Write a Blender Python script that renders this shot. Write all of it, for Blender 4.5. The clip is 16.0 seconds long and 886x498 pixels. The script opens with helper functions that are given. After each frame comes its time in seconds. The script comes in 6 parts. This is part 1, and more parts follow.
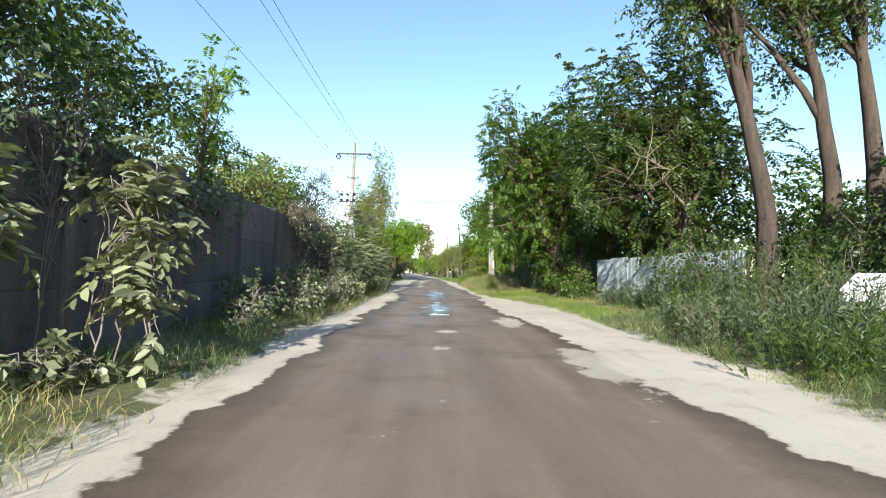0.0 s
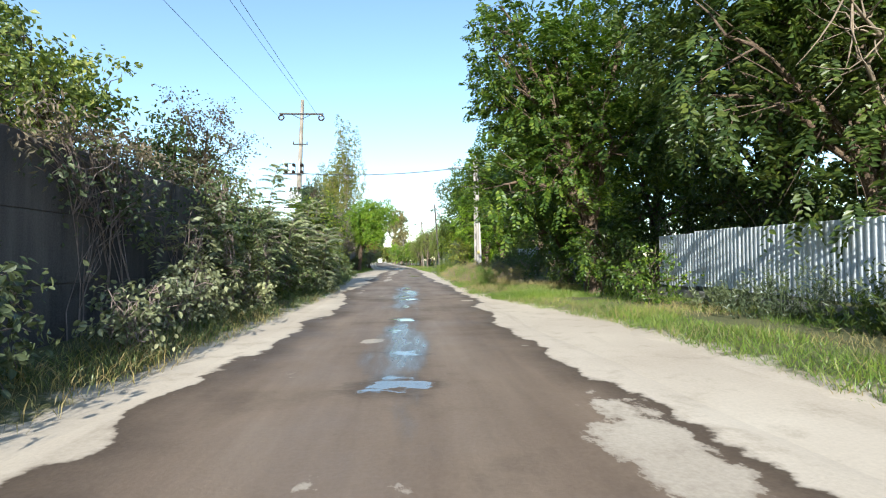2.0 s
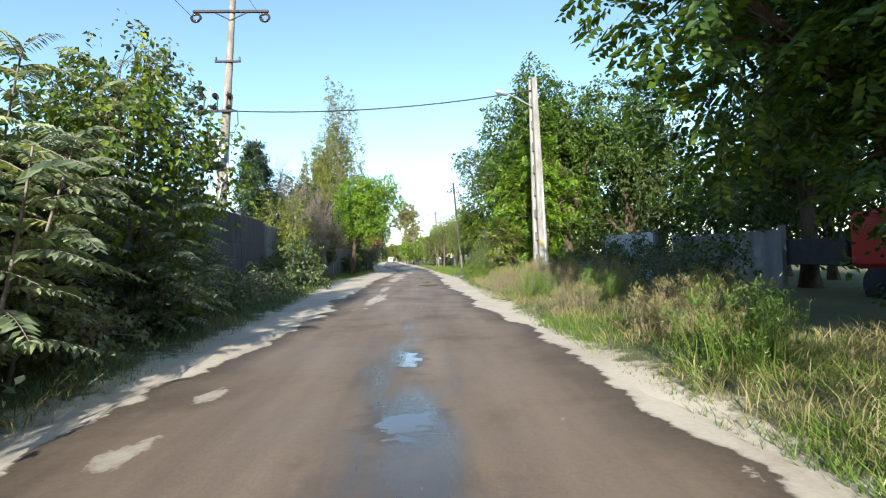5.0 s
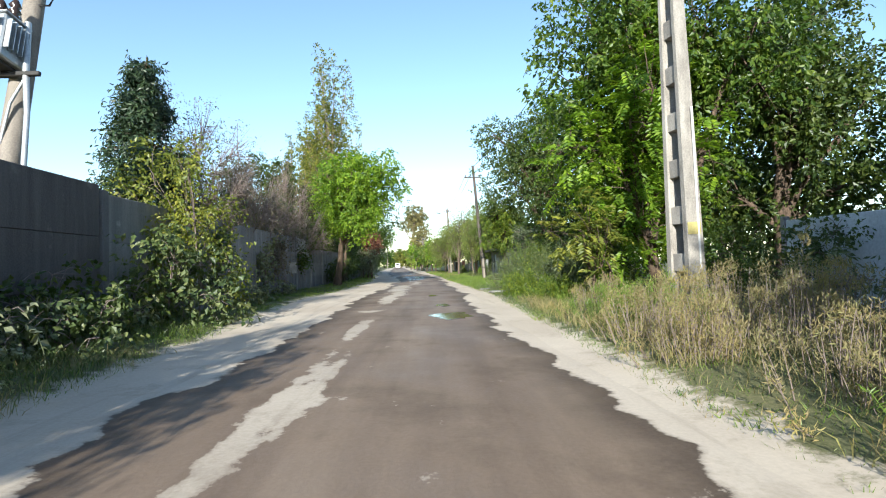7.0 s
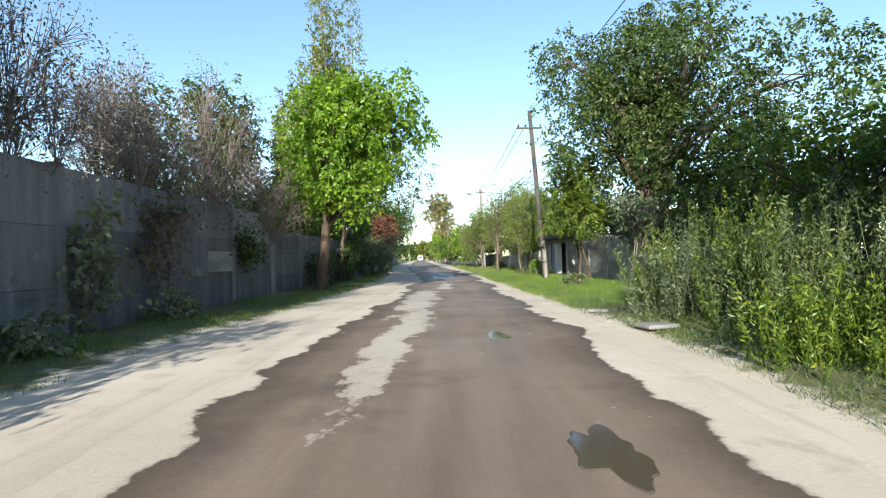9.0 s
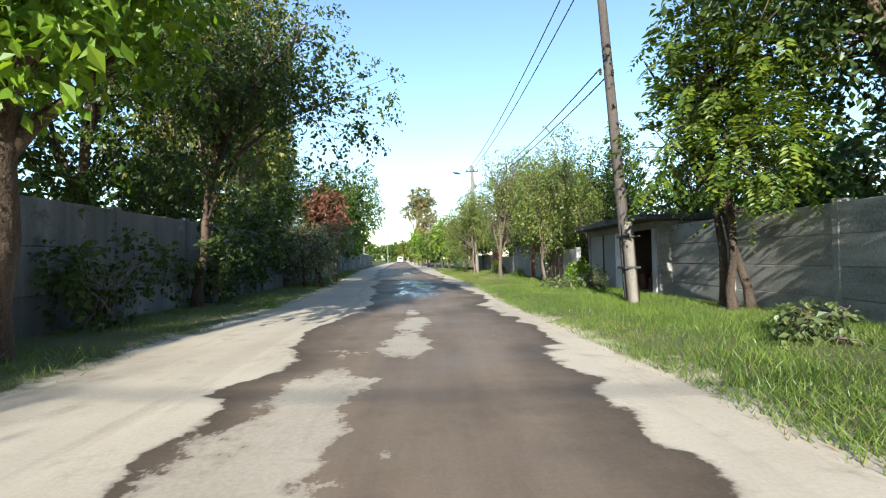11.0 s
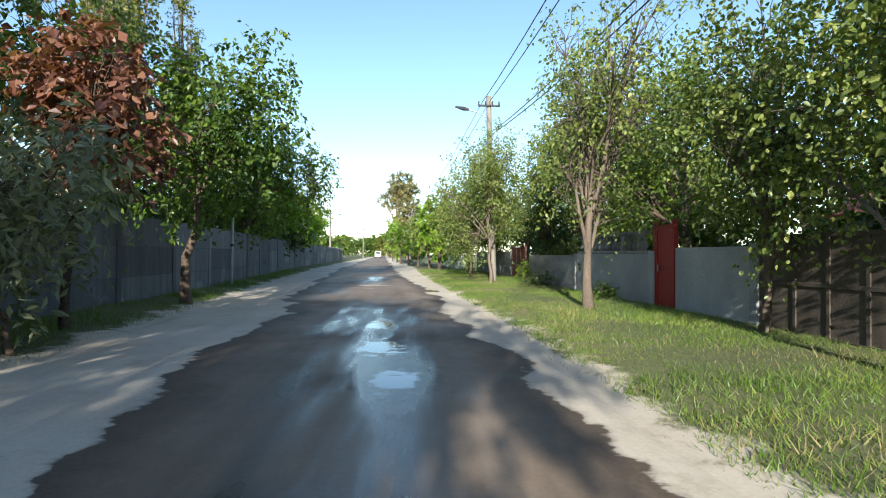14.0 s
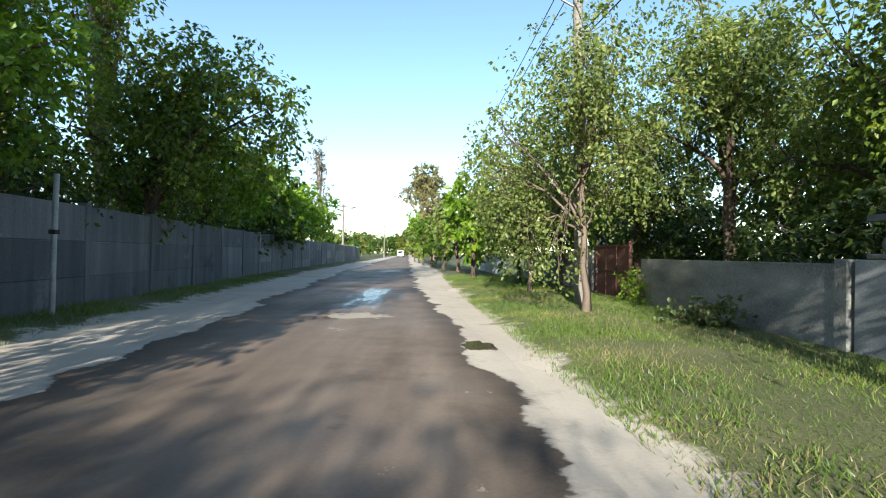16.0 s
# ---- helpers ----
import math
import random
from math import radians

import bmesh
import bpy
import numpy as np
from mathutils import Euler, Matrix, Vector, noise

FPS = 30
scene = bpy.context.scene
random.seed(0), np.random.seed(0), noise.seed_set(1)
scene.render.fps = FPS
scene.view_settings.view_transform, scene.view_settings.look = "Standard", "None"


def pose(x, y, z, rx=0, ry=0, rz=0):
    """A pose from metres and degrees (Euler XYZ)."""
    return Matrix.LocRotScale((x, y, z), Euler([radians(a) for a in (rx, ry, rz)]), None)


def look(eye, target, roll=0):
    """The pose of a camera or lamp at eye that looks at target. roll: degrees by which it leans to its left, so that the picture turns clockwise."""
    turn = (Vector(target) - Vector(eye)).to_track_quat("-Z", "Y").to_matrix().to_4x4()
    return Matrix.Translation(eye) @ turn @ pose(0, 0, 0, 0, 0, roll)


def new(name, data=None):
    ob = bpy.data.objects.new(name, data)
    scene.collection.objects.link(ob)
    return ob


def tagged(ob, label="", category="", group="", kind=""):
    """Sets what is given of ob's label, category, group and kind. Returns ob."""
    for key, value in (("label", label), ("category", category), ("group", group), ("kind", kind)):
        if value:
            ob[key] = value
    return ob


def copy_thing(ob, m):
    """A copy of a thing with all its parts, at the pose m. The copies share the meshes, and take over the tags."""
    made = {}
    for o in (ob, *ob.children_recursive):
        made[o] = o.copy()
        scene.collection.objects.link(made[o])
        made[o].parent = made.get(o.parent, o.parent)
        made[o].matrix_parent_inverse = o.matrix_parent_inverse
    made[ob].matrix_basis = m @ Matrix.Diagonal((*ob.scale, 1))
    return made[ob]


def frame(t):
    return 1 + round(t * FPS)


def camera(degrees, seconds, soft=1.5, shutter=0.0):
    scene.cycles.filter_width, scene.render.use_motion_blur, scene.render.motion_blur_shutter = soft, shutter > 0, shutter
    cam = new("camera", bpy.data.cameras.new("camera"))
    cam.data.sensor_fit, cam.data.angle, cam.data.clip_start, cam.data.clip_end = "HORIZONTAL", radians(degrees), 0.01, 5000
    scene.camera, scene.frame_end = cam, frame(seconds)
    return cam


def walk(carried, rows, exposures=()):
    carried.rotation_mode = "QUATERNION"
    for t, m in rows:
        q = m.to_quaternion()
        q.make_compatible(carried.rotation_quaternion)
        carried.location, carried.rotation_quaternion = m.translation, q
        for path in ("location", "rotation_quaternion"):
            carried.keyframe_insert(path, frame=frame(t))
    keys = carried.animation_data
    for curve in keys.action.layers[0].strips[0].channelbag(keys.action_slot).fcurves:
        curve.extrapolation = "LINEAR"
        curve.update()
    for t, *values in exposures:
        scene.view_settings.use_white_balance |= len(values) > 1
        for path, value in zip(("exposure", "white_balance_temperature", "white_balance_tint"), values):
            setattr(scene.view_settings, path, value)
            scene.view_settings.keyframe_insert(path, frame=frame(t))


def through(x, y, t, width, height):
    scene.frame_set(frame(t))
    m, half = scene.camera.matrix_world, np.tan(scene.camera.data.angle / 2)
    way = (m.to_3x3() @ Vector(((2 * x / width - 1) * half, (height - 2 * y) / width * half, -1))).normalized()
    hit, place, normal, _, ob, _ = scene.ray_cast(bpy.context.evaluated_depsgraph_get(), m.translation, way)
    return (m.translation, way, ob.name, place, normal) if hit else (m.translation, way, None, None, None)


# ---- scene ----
cam = camera(81.7, 16.0, soft=1.1)
PATH = [
    (0, (0.019, 2.54, 1.243), (0.063, 4.537, 1.332), 0.9),
    (0.5, (0.068, 4.701, 1.259), (0.172, 6.698, 1.312), 0.2),
    (1, (0.11, 6.92, 1.268), (0.246, 8.915, 1.318), 0.5),
    (1.5, (0.2, 9.568, 1.265), (0.353, 11.562, 1.315), -0.0),
    (2, (0.328, 12.197, 1.251), (0.469, 14.191, 1.294), -0.5),
    (2.5, (0.397, 15.065, 1.236), (0.522, 17.061, 1.287), -0.5),
    (3, (0.406, 17.529, 1.268), (0.52, 19.526, 1.308), -0.8),
    (3.5, (0.443, 20.295, 1.276), (0.544, 22.291, 1.327), -1.3),
    (4, (0.466, 23.31, 1.247), (0.564, 25.308, 1.281), -1.0),
    (4.2, (0.497, 24.441, 1.242), (0.597, 26.438, 1.277), -1.2),
    (6.3, (0.493, 35.526, 1.246), (0.582, 37.524, 1.282), -1.7),
    (6.5, (0.492, 36.707, 1.215), (0.58, 38.705, 1.238), -1.7),
    (7, (0.439, 40, 1.236), (0.498, 41.999, 1.295), -1.7),
    (7.5, (0.349, 42.896, 1.229), (0.367, 44.896, 1.269), -1.6),
    (8, (0.202, 46.183, 1.276), (0.181, 48.182, 1.319), -1.5),
    (8.5, (0.014, 49.086, 1.229), (-0.018, 51.085, 1.269), -1.1),
    (9, (-0.125, 52.124, 1.251), (-0.156, 54.123, 1.284), -1.3),
    (9.2, (-0.215, 53.183, 1.285), (-0.242, 55.182, 1.323), -1.5),
    (11.3, (0.04, 67.493, 1.207), (0.091, 69.492, 1.244), -0.7),
    (11.5, (-0.004, 68.483, 1.224), (0.051, 70.482, 1.253), -0.3),
    (12, (-0.11, 71.53, 1.239), (-0.049, 73.529, 1.264), -0.3),
    (12.5, (-0.152, 74.282, 1.247), (-0.082, 76.281, 1.28), -0.9),
    (13, (-0.163, 77.126, 1.255), (-0.087, 79.124, 1.287), -0.8),
    (13.5, (-0.161, 79.682, 1.281), (-0.073, 81.679, 1.294), -0.1),
    (14, (-0.176, 82.451, 1.261), (-0.066, 84.447, 1.282), 0.4),
    (14.5, (-0.167, 84.982, 1.264), (-0.034, 86.978, 1.291), 0.7),
    (15, (-0.202, 87.63, 1.244), (-0.066, 89.626, 1.268), 1.5),
    (15.5, (-0.151, 90.267, 1.27), (-0.044, 92.264, 1.294), 1.6),
    (16, (-0.158, 92.672, 1.288), (-0.145, 94.672, 1.307), 1.1),
]
walk(cam, [(t, look(eye, target, roll)) for t, eye, target, roll in PATH], [(0.0, 1.1, 5650, 4), (16.0, 1.1, 5650, 4)])

# ---------------------------------------------------------------- world, sun, exposure
SUN_EL, SUN_SIDE = 21.0, 8.5
sun_way = Vector((-math.sin(radians(SUN_SIDE)) * math.cos(radians(SUN_EL)),
                  -math.cos(radians(SUN_SIDE)) * math.cos(radians(SUN_EL)), math.sin(radians(SUN_EL))))
sun_data = bpy.data.lights.new("sun", "SUN")
sun_data.energy, sun_data.angle, sun_data.color = 5.2, radians(0.55), (1.0, 0.90, 0.74)
sun = new("sun", sun_data)
sun.matrix_world = look(sun_way * 120, (0, 0, 0))
world = bpy.data.worlds.new("sky")
scene.world = world
world.use_nodes = True
sky = world.node_tree.nodes.new("ShaderNodeTexSky")
sky.sky_type, sky.sun_disc = "NISHITA", False
sky.sun_elevation, sky.sun_rotation = radians(SUN_EL), radians(180 + SUN_SIDE)
sky.air_density, sky.dust_density, sky.ozone_density = 1.0, 0.35, 0.25
world.node_tree.links.new(sky.outputs[0], world.node_tree.nodes["Background"].inputs[0])
world.node_tree.nodes["Background"].inputs[1].default_value = 0.122

# ---------------------------------------------------------------- materials


def ramp(nt, fac, stops):
    """A colour ramp with stops (position, colour)."""
    node = nt.nodes.new("ShaderNodeValToRGB")
    while len(node.color_ramp.elements) < len(stops):
        node.color_ramp.elements.new(0.5)
    for el, (at, col) in zip(node.color_ramp.elements, stops):
        el.position, el.color = at, (*col, 1)
    nt.links.new(fac, node.inputs[0])
    return node.outputs[0]


def tex_noise(nt, vec, scale, detail=4.0, rough=0.55):
    node = nt.nodes.new("ShaderNodeTexNoise")
    node.inputs["Scale"].default_value = scale
    node.inputs["Detail"].default_value = detail
    node.inputs["Roughness"].default_value = rough
    if vec is not None:
        nt.links.new(vec, node.inputs["Vector"])
    return node.outputs["Fac"]


def stretch(nt, vec, sx, sy, sz):
    node = nt.nodes.new("ShaderNodeMapping")
    node.inputs["Scale"].default_value = (sx, sy, sz)
    nt.links.new(vec, node.inputs["Vector"])
    return node.outputs[0]


def blend(nt, fac, a, b, kind="MIX"):
    node = nt.nodes.new("ShaderNodeMix")
    node.data_type, node.blend_type = "RGBA", kind
    for sock, v in ((node.inputs[0], fac), (node.inputs[6], a), (node.inputs[7], b)):
        if isinstance(v, tuple):
            sock.default_value = (*v, 1)
        elif isinstance(v, float):
            sock.default_value = v
        else:
            nt.links.new(v, sock)
    return node.outputs[2]


def calc(nt, op, a, b=0.0):
    node = nt.nodes.new("ShaderNodeMath")
    node.operation = op
    for sock, v in zip(node.inputs, (a, b)):
        if isinstance(v, (int, float)):
            sock.default_value = v
        else:
            nt.links.new(v, sock)
    return node.outputs[0]


def start_mat(name, rough=0.8, metal=0.0, spec=0.5):
    mat = bpy.data.materials.new(name)
    mat.use_nodes = True
    nt = mat.node_tree
    b = nt.nodes["Principled BSDF"]
    b.inputs["Roughness"].default_value = rough
    b.inputs["Metallic"].default_value = metal
    b.inputs["Specular IOR Level"].default_value = spec
    pos = nt.nodes.new("ShaderNodeNewGeometry").outputs["Position"]
    return mat, nt, b, pos


def bump(nt, b, height, strength, dist):
    node = nt.nodes.new("ShaderNodeBump")
    node.inputs["Strength"].default_value, node.inputs["Distance"].default_value = strength, dist
    nt.links.new(height, node.inputs["Height"])
    nt.links.new(node.outputs[0], b.inputs["Normal"])


def rough_mat(name, dark, light, grain=40.0, stain=1.2, rough=0.85, relief=0.01, streak=(1, 1, 1), metal=0.0, spec=0.3):
    """A mottled surface: stains at one scale, grain at a finer one."""
    mat, nt, b, pos = start_mat(name, rough, metal, spec)
    vec = stretch(nt, pos, *streak)
    big = tex_noise(nt, vec, stain, 5, 0.6)
    fine = tex_noise(nt, pos, grain, 3, 0.6)
    col = ramp(nt, big, [(0.3, dark), (0.7, light)])
    col = blend(nt, 0.35, col, ramp(nt, fine, [(0.25, tuple(0.55 * c for c in dark)), (0.75, tuple(min(1, 1.25 * c) for c in light))]))
    info = nt.nodes.new("ShaderNodeObjectInfo").outputs["Random"]
    tone = ramp(nt, info, [(0.0, (0.86, 0.86, 0.86)), (1.0, (1.1, 1.09, 1.07))])
    nt.links.new(blend(nt, 1.0, col, tone, "MULTIPLY"), b.inputs["Base Color"])
    bump(nt, b, fine, 0.5, relief)
    return mat


def leaf_mat(name, a, b_col, c, through=0.35, gloss=0.42):
    """Leaves: colour varies from leaf to leaf, and light shines through them."""
    mat, nt, b, pos = start_mat(name, gloss, 0.0, 0.45)
    geo = nt.nodes.new("ShaderNodeNewGeometry").outputs["Random Per Island"]
    col = ramp(nt, geo, [(0.0, a), (0.55, b_col), (1.0, c)])
    patch = tex_noise(nt, pos, 0.55, 2)
    col = blend(nt, 1.0, col, ramp(nt, patch, [(0.3, (0.75, 0.78, 0.8)), (0.7, (1.25, 1.18, 0.95))]), "MULTIPLY")
    nt.links.new(col, b.inputs["Base Color"])
    tr = nt.nodes.new("ShaderNodeBsdfTranslucent")
    nt.links.new(blend(nt, 1.0, col, (1.5, 1.55, 0.6), "MULTIPLY"), tr.inputs[0])
    mix = nt.nodes.new("ShaderNodeMixShader")
    mix.inputs[0].default_value = through
    nt.links.new(b.outputs[0], mix.inputs[1])
    nt.links.new(tr.outputs[0], mix.inputs[2])
    nt.links.new(mix.outputs[0], nt.nodes["Material Output"].inputs[0])
    return mat


M = {}
M["walnut"] = leaf_mat("walnut_leaf", (0.040, 0.076, 0.013), (0.070, 0.122, 0.017), (0.15, 0.20, 0.027), 0.38)
M["bright"] = leaf_mat("bright_leaf", (0.085, 0.155, 0.013), (0.15, 0.245, 0.017), (0.25, 0.34, 0.026), 0.4)
M["acacia"] = leaf_mat("acacia_leaf", (0.06, 0.105, 0.016), (0.115, 0.17, 0.022), (0.235, 0.27, 0.031), 0.38)
M["grey_green"] = leaf_mat("silvery_leaf", (0.058, 0.078, 0.039), (0.094, 0.117, 0.062), (0.156, 0.179, 0.101), 0.25)
M["dusty"] = leaf_mat("dusty_leaf", (0.115, 0.13, 0.075), (0.20, 0.215, 0.13), (0.33, 0.34, 0.23), 0.25, 0.55)
M["fruit"] = leaf_mat("fruit_tree_leaf", (0.082, 0.118, 0.028), (0.155, 0.195, 0.048), (0.29, 0.305, 0.10), 0.38)
M["elm"] = leaf_mat("elm_leaf", (0.033, 0.058, 0.015), (0.057, 0.089, 0.020), (0.105, 0.130, 0.027))
M["sumac"] = leaf_mat("sumac_leaf", (0.13, 0.165, 0.085), (0.24, 0.275, 0.16), (0.40, 0.42, 0.26), 0.35)
M["poplar"] = leaf_mat("poplar_leaf", (0.08, 0.105, 0.022), (0.14, 0.165, 0.030), (0.26, 0.225, 0.052), 0.38)
M["spruce"] = leaf_mat("spruce_needles", (0.020, 0.039, 0.020), (0.031, 0.055, 0.027), (0.055, 0.086, 0.039), 0.1)
M["red"] = leaf_mat("withered_red_leaf", (0.10, 0.040, 0.032), (0.17, 0.072, 0.053), (0.23, 0.12, 0.078), 0.3)
M["purple"] = leaf_mat("dark_purple_leaf", (0.047, 0.039, 0.027), (0.078, 0.055, 0.039), (0.094, 0.101, 0.047), 0.25)
M["yellow"] = leaf_mat("yellowing_leaf", (0.094, 0.125, 0.023), (0.172, 0.195, 0.031), (0.281, 0.273, 0.047), 0.35)
M["dead"] = leaf_mat("dry_leaf", (0.101, 0.078, 0.062), (0.156, 0.125, 0.094), (0.211, 0.179, 0.125), 0.2, 0.7)
M["browning"] = leaf_mat("browning_leaf", (0.12, 0.115, 0.05), (0.20, 0.175, 0.085), (0.27, 0.25, 0.12), 0.35, 0.6)
M["grass"] = leaf_mat("grass_blade", (0.085, 0.15, 0.024), (0.145, 0.22, 0.036), (0.25, 0.285, 0.075), 0.36)
M["straw"] = leaf_mat("dry_grass", (0.218, 0.172, 0.086), (0.328, 0.265, 0.140), (0.234, 0.234, 0.094), 0.3, 0.6)
M["weed"] = leaf_mat("weed_leaf", (0.05, 0.078, 0.028), (0.10, 0.135, 0.05), (0.19, 0.21, 0.09), 0.3)

M["bark"] = rough_mat("bark", (0.028, 0.021, 0.017), (0.185, 0.128, 0.09), 26, 8, 0.95, 0.12, (1, 1, 0.2))
M["trunk_bark"] = rough_mat("trunk_bark", (0.022, 0.018, 0.016), (0.12, 0.085, 0.062), 24, 7, 0.95, 0.12, (1, 1, 0.2))
M["branch_bark"] = rough_mat("branch_bark", (0.075, 0.055, 0.042), (0.22, 0.165, 0.125), 30, 4, 0.9, 0.03, (1, 1, 0.25))
M["pale_bark"] = rough_mat("pale_bark", (0.13, 0.10, 0.075), (0.30, 0.235, 0.175), 30, 3, 0.9, 0.02, (1, 1, 0.3))
M["twig"] = rough_mat("grey_twig", (0.15, 0.115, 0.10), (0.31, 0.245, 0.22), 30, 4, 0.9, 0.005)
M["old_concrete"] = rough_mat("stained_concrete", (0.12, 0.112, 0.105), (0.40, 0.38, 0.35), 30, 1.6, 0.9, 0.02, (1, 0.5, 1.6))
M["pale_concrete"] = rough_mat("pale_concrete", (0.14, 0.122, 0.108), (0.42, 0.385, 0.345), 40, 4.0, 0.85, 0.008, (1, 1, 0.3))
M["pole_concrete"] = rough_mat("pole_concrete", (0.11, 0.092, 0.08), (0.30, 0.262, 0.225), 40, 4.0, 0.85, 0.008, (1, 1, 0.3))
M["plaster"] = rough_mat("grey_plaster", (0.28, 0.27, 0.27), (0.46, 0.45, 0.44), 35, 1.1, 0.9, 0.012)
M["white_paint"] = rough_mat("white_paint", (0.62, 0.60, 0.57), (0.80, 0.79, 0.77), 30, 1.5, 0.6, 0.003)
M["white_sheet"] = rough_mat("white_sheet_metal", (0.40, 0.42, 0.46), (0.58, 0.60, 0.63), 20, 1.0, 0.4, 0.002, (1, 1, 0.2), 0.0, 0.5)
M["red_paint"] = rough_mat("red_gate_paint", (0.24, 0.018, 0.018), (0.36, 0.032, 0.028), 30, 1.2, 0.5, 0.003, (1, 1, 0.4))
M["brown_paint"] = rough_mat("brown_gate_paint", (0.10, 0.045, 0.035), (0.19, 0.085, 0.065), 30, 1.5, 0.6, 0.004, (1, 1, 0.4))
M["rust"] = rough_mat("rusty_scrap", (0.07, 0.03, 0.022), (0.20, 0.085, 0.05), 30, 4, 0.85, 0.02)
M["dark_wood"] = rough_mat("tarred_wood", (0.045, 0.035, 0.03), (0.13, 0.105, 0.085), 40, 4, 0.8, 0.01, (1, 1, 0.12))
M["old_wood"] = rough_mat("weathered_wood", (0.032, 0.028, 0.026), (0.135, 0.112, 0.098), 40, 5, 0.85, 0.012, (1, 1, 0.1))
M["roofing"] = rough_mat("tarred_roofing", (0.035, 0.033, 0.035), (0.10, 0.095, 0.09), 30, 1.3, 0.8, 0.01)
M["tile_red"] = rough_mat("red_roof", (0.22, 0.07, 0.05), (0.34, 0.13, 0.09), 12, 2, 0.8, 0.02)
M["iron"] = rough_mat("dark_iron", (0.022, 0.021, 0.022), (0.06, 0.055, 0.053), 40, 5, 0.65, 0.004, (1, 1, 1), 0.1)
M["galvanised"] = rough_mat("galvanised_steel", (0.32, 0.33, 0.35), (0.50, 0.51, 0.52), 30, 4, 0.45, 0.002, (1, 1, 1), 0.5)
M["ceramic"] = rough_mat("brown_glaze", (0.02, 0.014, 0.012), (0.05, 0.03, 0.025), 20, 4, 0.2, 0.001)
M["wire"] = rough_mat("wire", (0.02, 0.02, 0.022), (0.05, 0.05, 0.055), 20, 4, 0.6, 0.001)
M["yellow_paint"] = rough_mat("yellow_paint", (0.27, 0.235, 0.10), (0.42, 0.36, 0.14), 30, 5, 0.8, 0.002)
# one dark brown for the garage bay's partition and floor
M["dark_inside"] = rough_mat("dark_bay_brown", (0.05, 0.035, 0.028), (0.10, 0.07, 0.055), 20, 2, 0.95, 0.02)
M["red_metal"] = rough_mat("red_car_paint", (0.42, 0.02, 0.02), (0.52, 0.035, 0.03), 20, 1, 0.35, 0.001)
M["black_rubber"] = rough_mat("black_rubber", (0.02, 0.02, 0.02), (0.04, 0.04, 0.04), 30, 3, 0.8, 0.004)


def glass_mat():
    mat, nt, b, pos = start_mat("window_glass", 0.05)
    b.inputs["Base Color"].default_value = (0.03, 0.035, 0.04, 1)
    return mat


M["glass"] = glass_mat()


def sand_col(nt, pos):
    """Pale dry sand: drifts, trodden spots, wheel ruts and grit."""
    big, mid, fine = tex_noise(nt, pos, 0.35, 5, 0.6), tex_noise(nt, pos, 1.7, 6, 0.68), tex_noise(nt, pos, 28, 4, 0.7)
    ruts = tex_noise(nt, stretch(nt, pos, 2.2, 0.22, 1), 1.0, 5, 0.6)
    sand = ramp(nt, big, [(0.3, (0.46, 0.37, 0.285)), (0.7, (0.63, 0.53, 0.42))])
    sand = blend(nt, ramp(nt, mid, [(0.54, (0, 0, 0)), (0.70, (0.7, 0.7, 0.7))]), sand, (0.34, 0.265, 0.195))
    sand = blend(nt, ramp(nt, ruts, [(0.58, (0, 0, 0)), (0.72, (0.55, 0.55, 0.55))]), sand, (0.32, 0.245, 0.18))
    return blend(nt, 0.2, sand, ramp(nt, fine, [(0.3, (0.28, 0.225, 0.17)), (0.7, (0.68, 0.59, 0.47))])), mid, fine, big


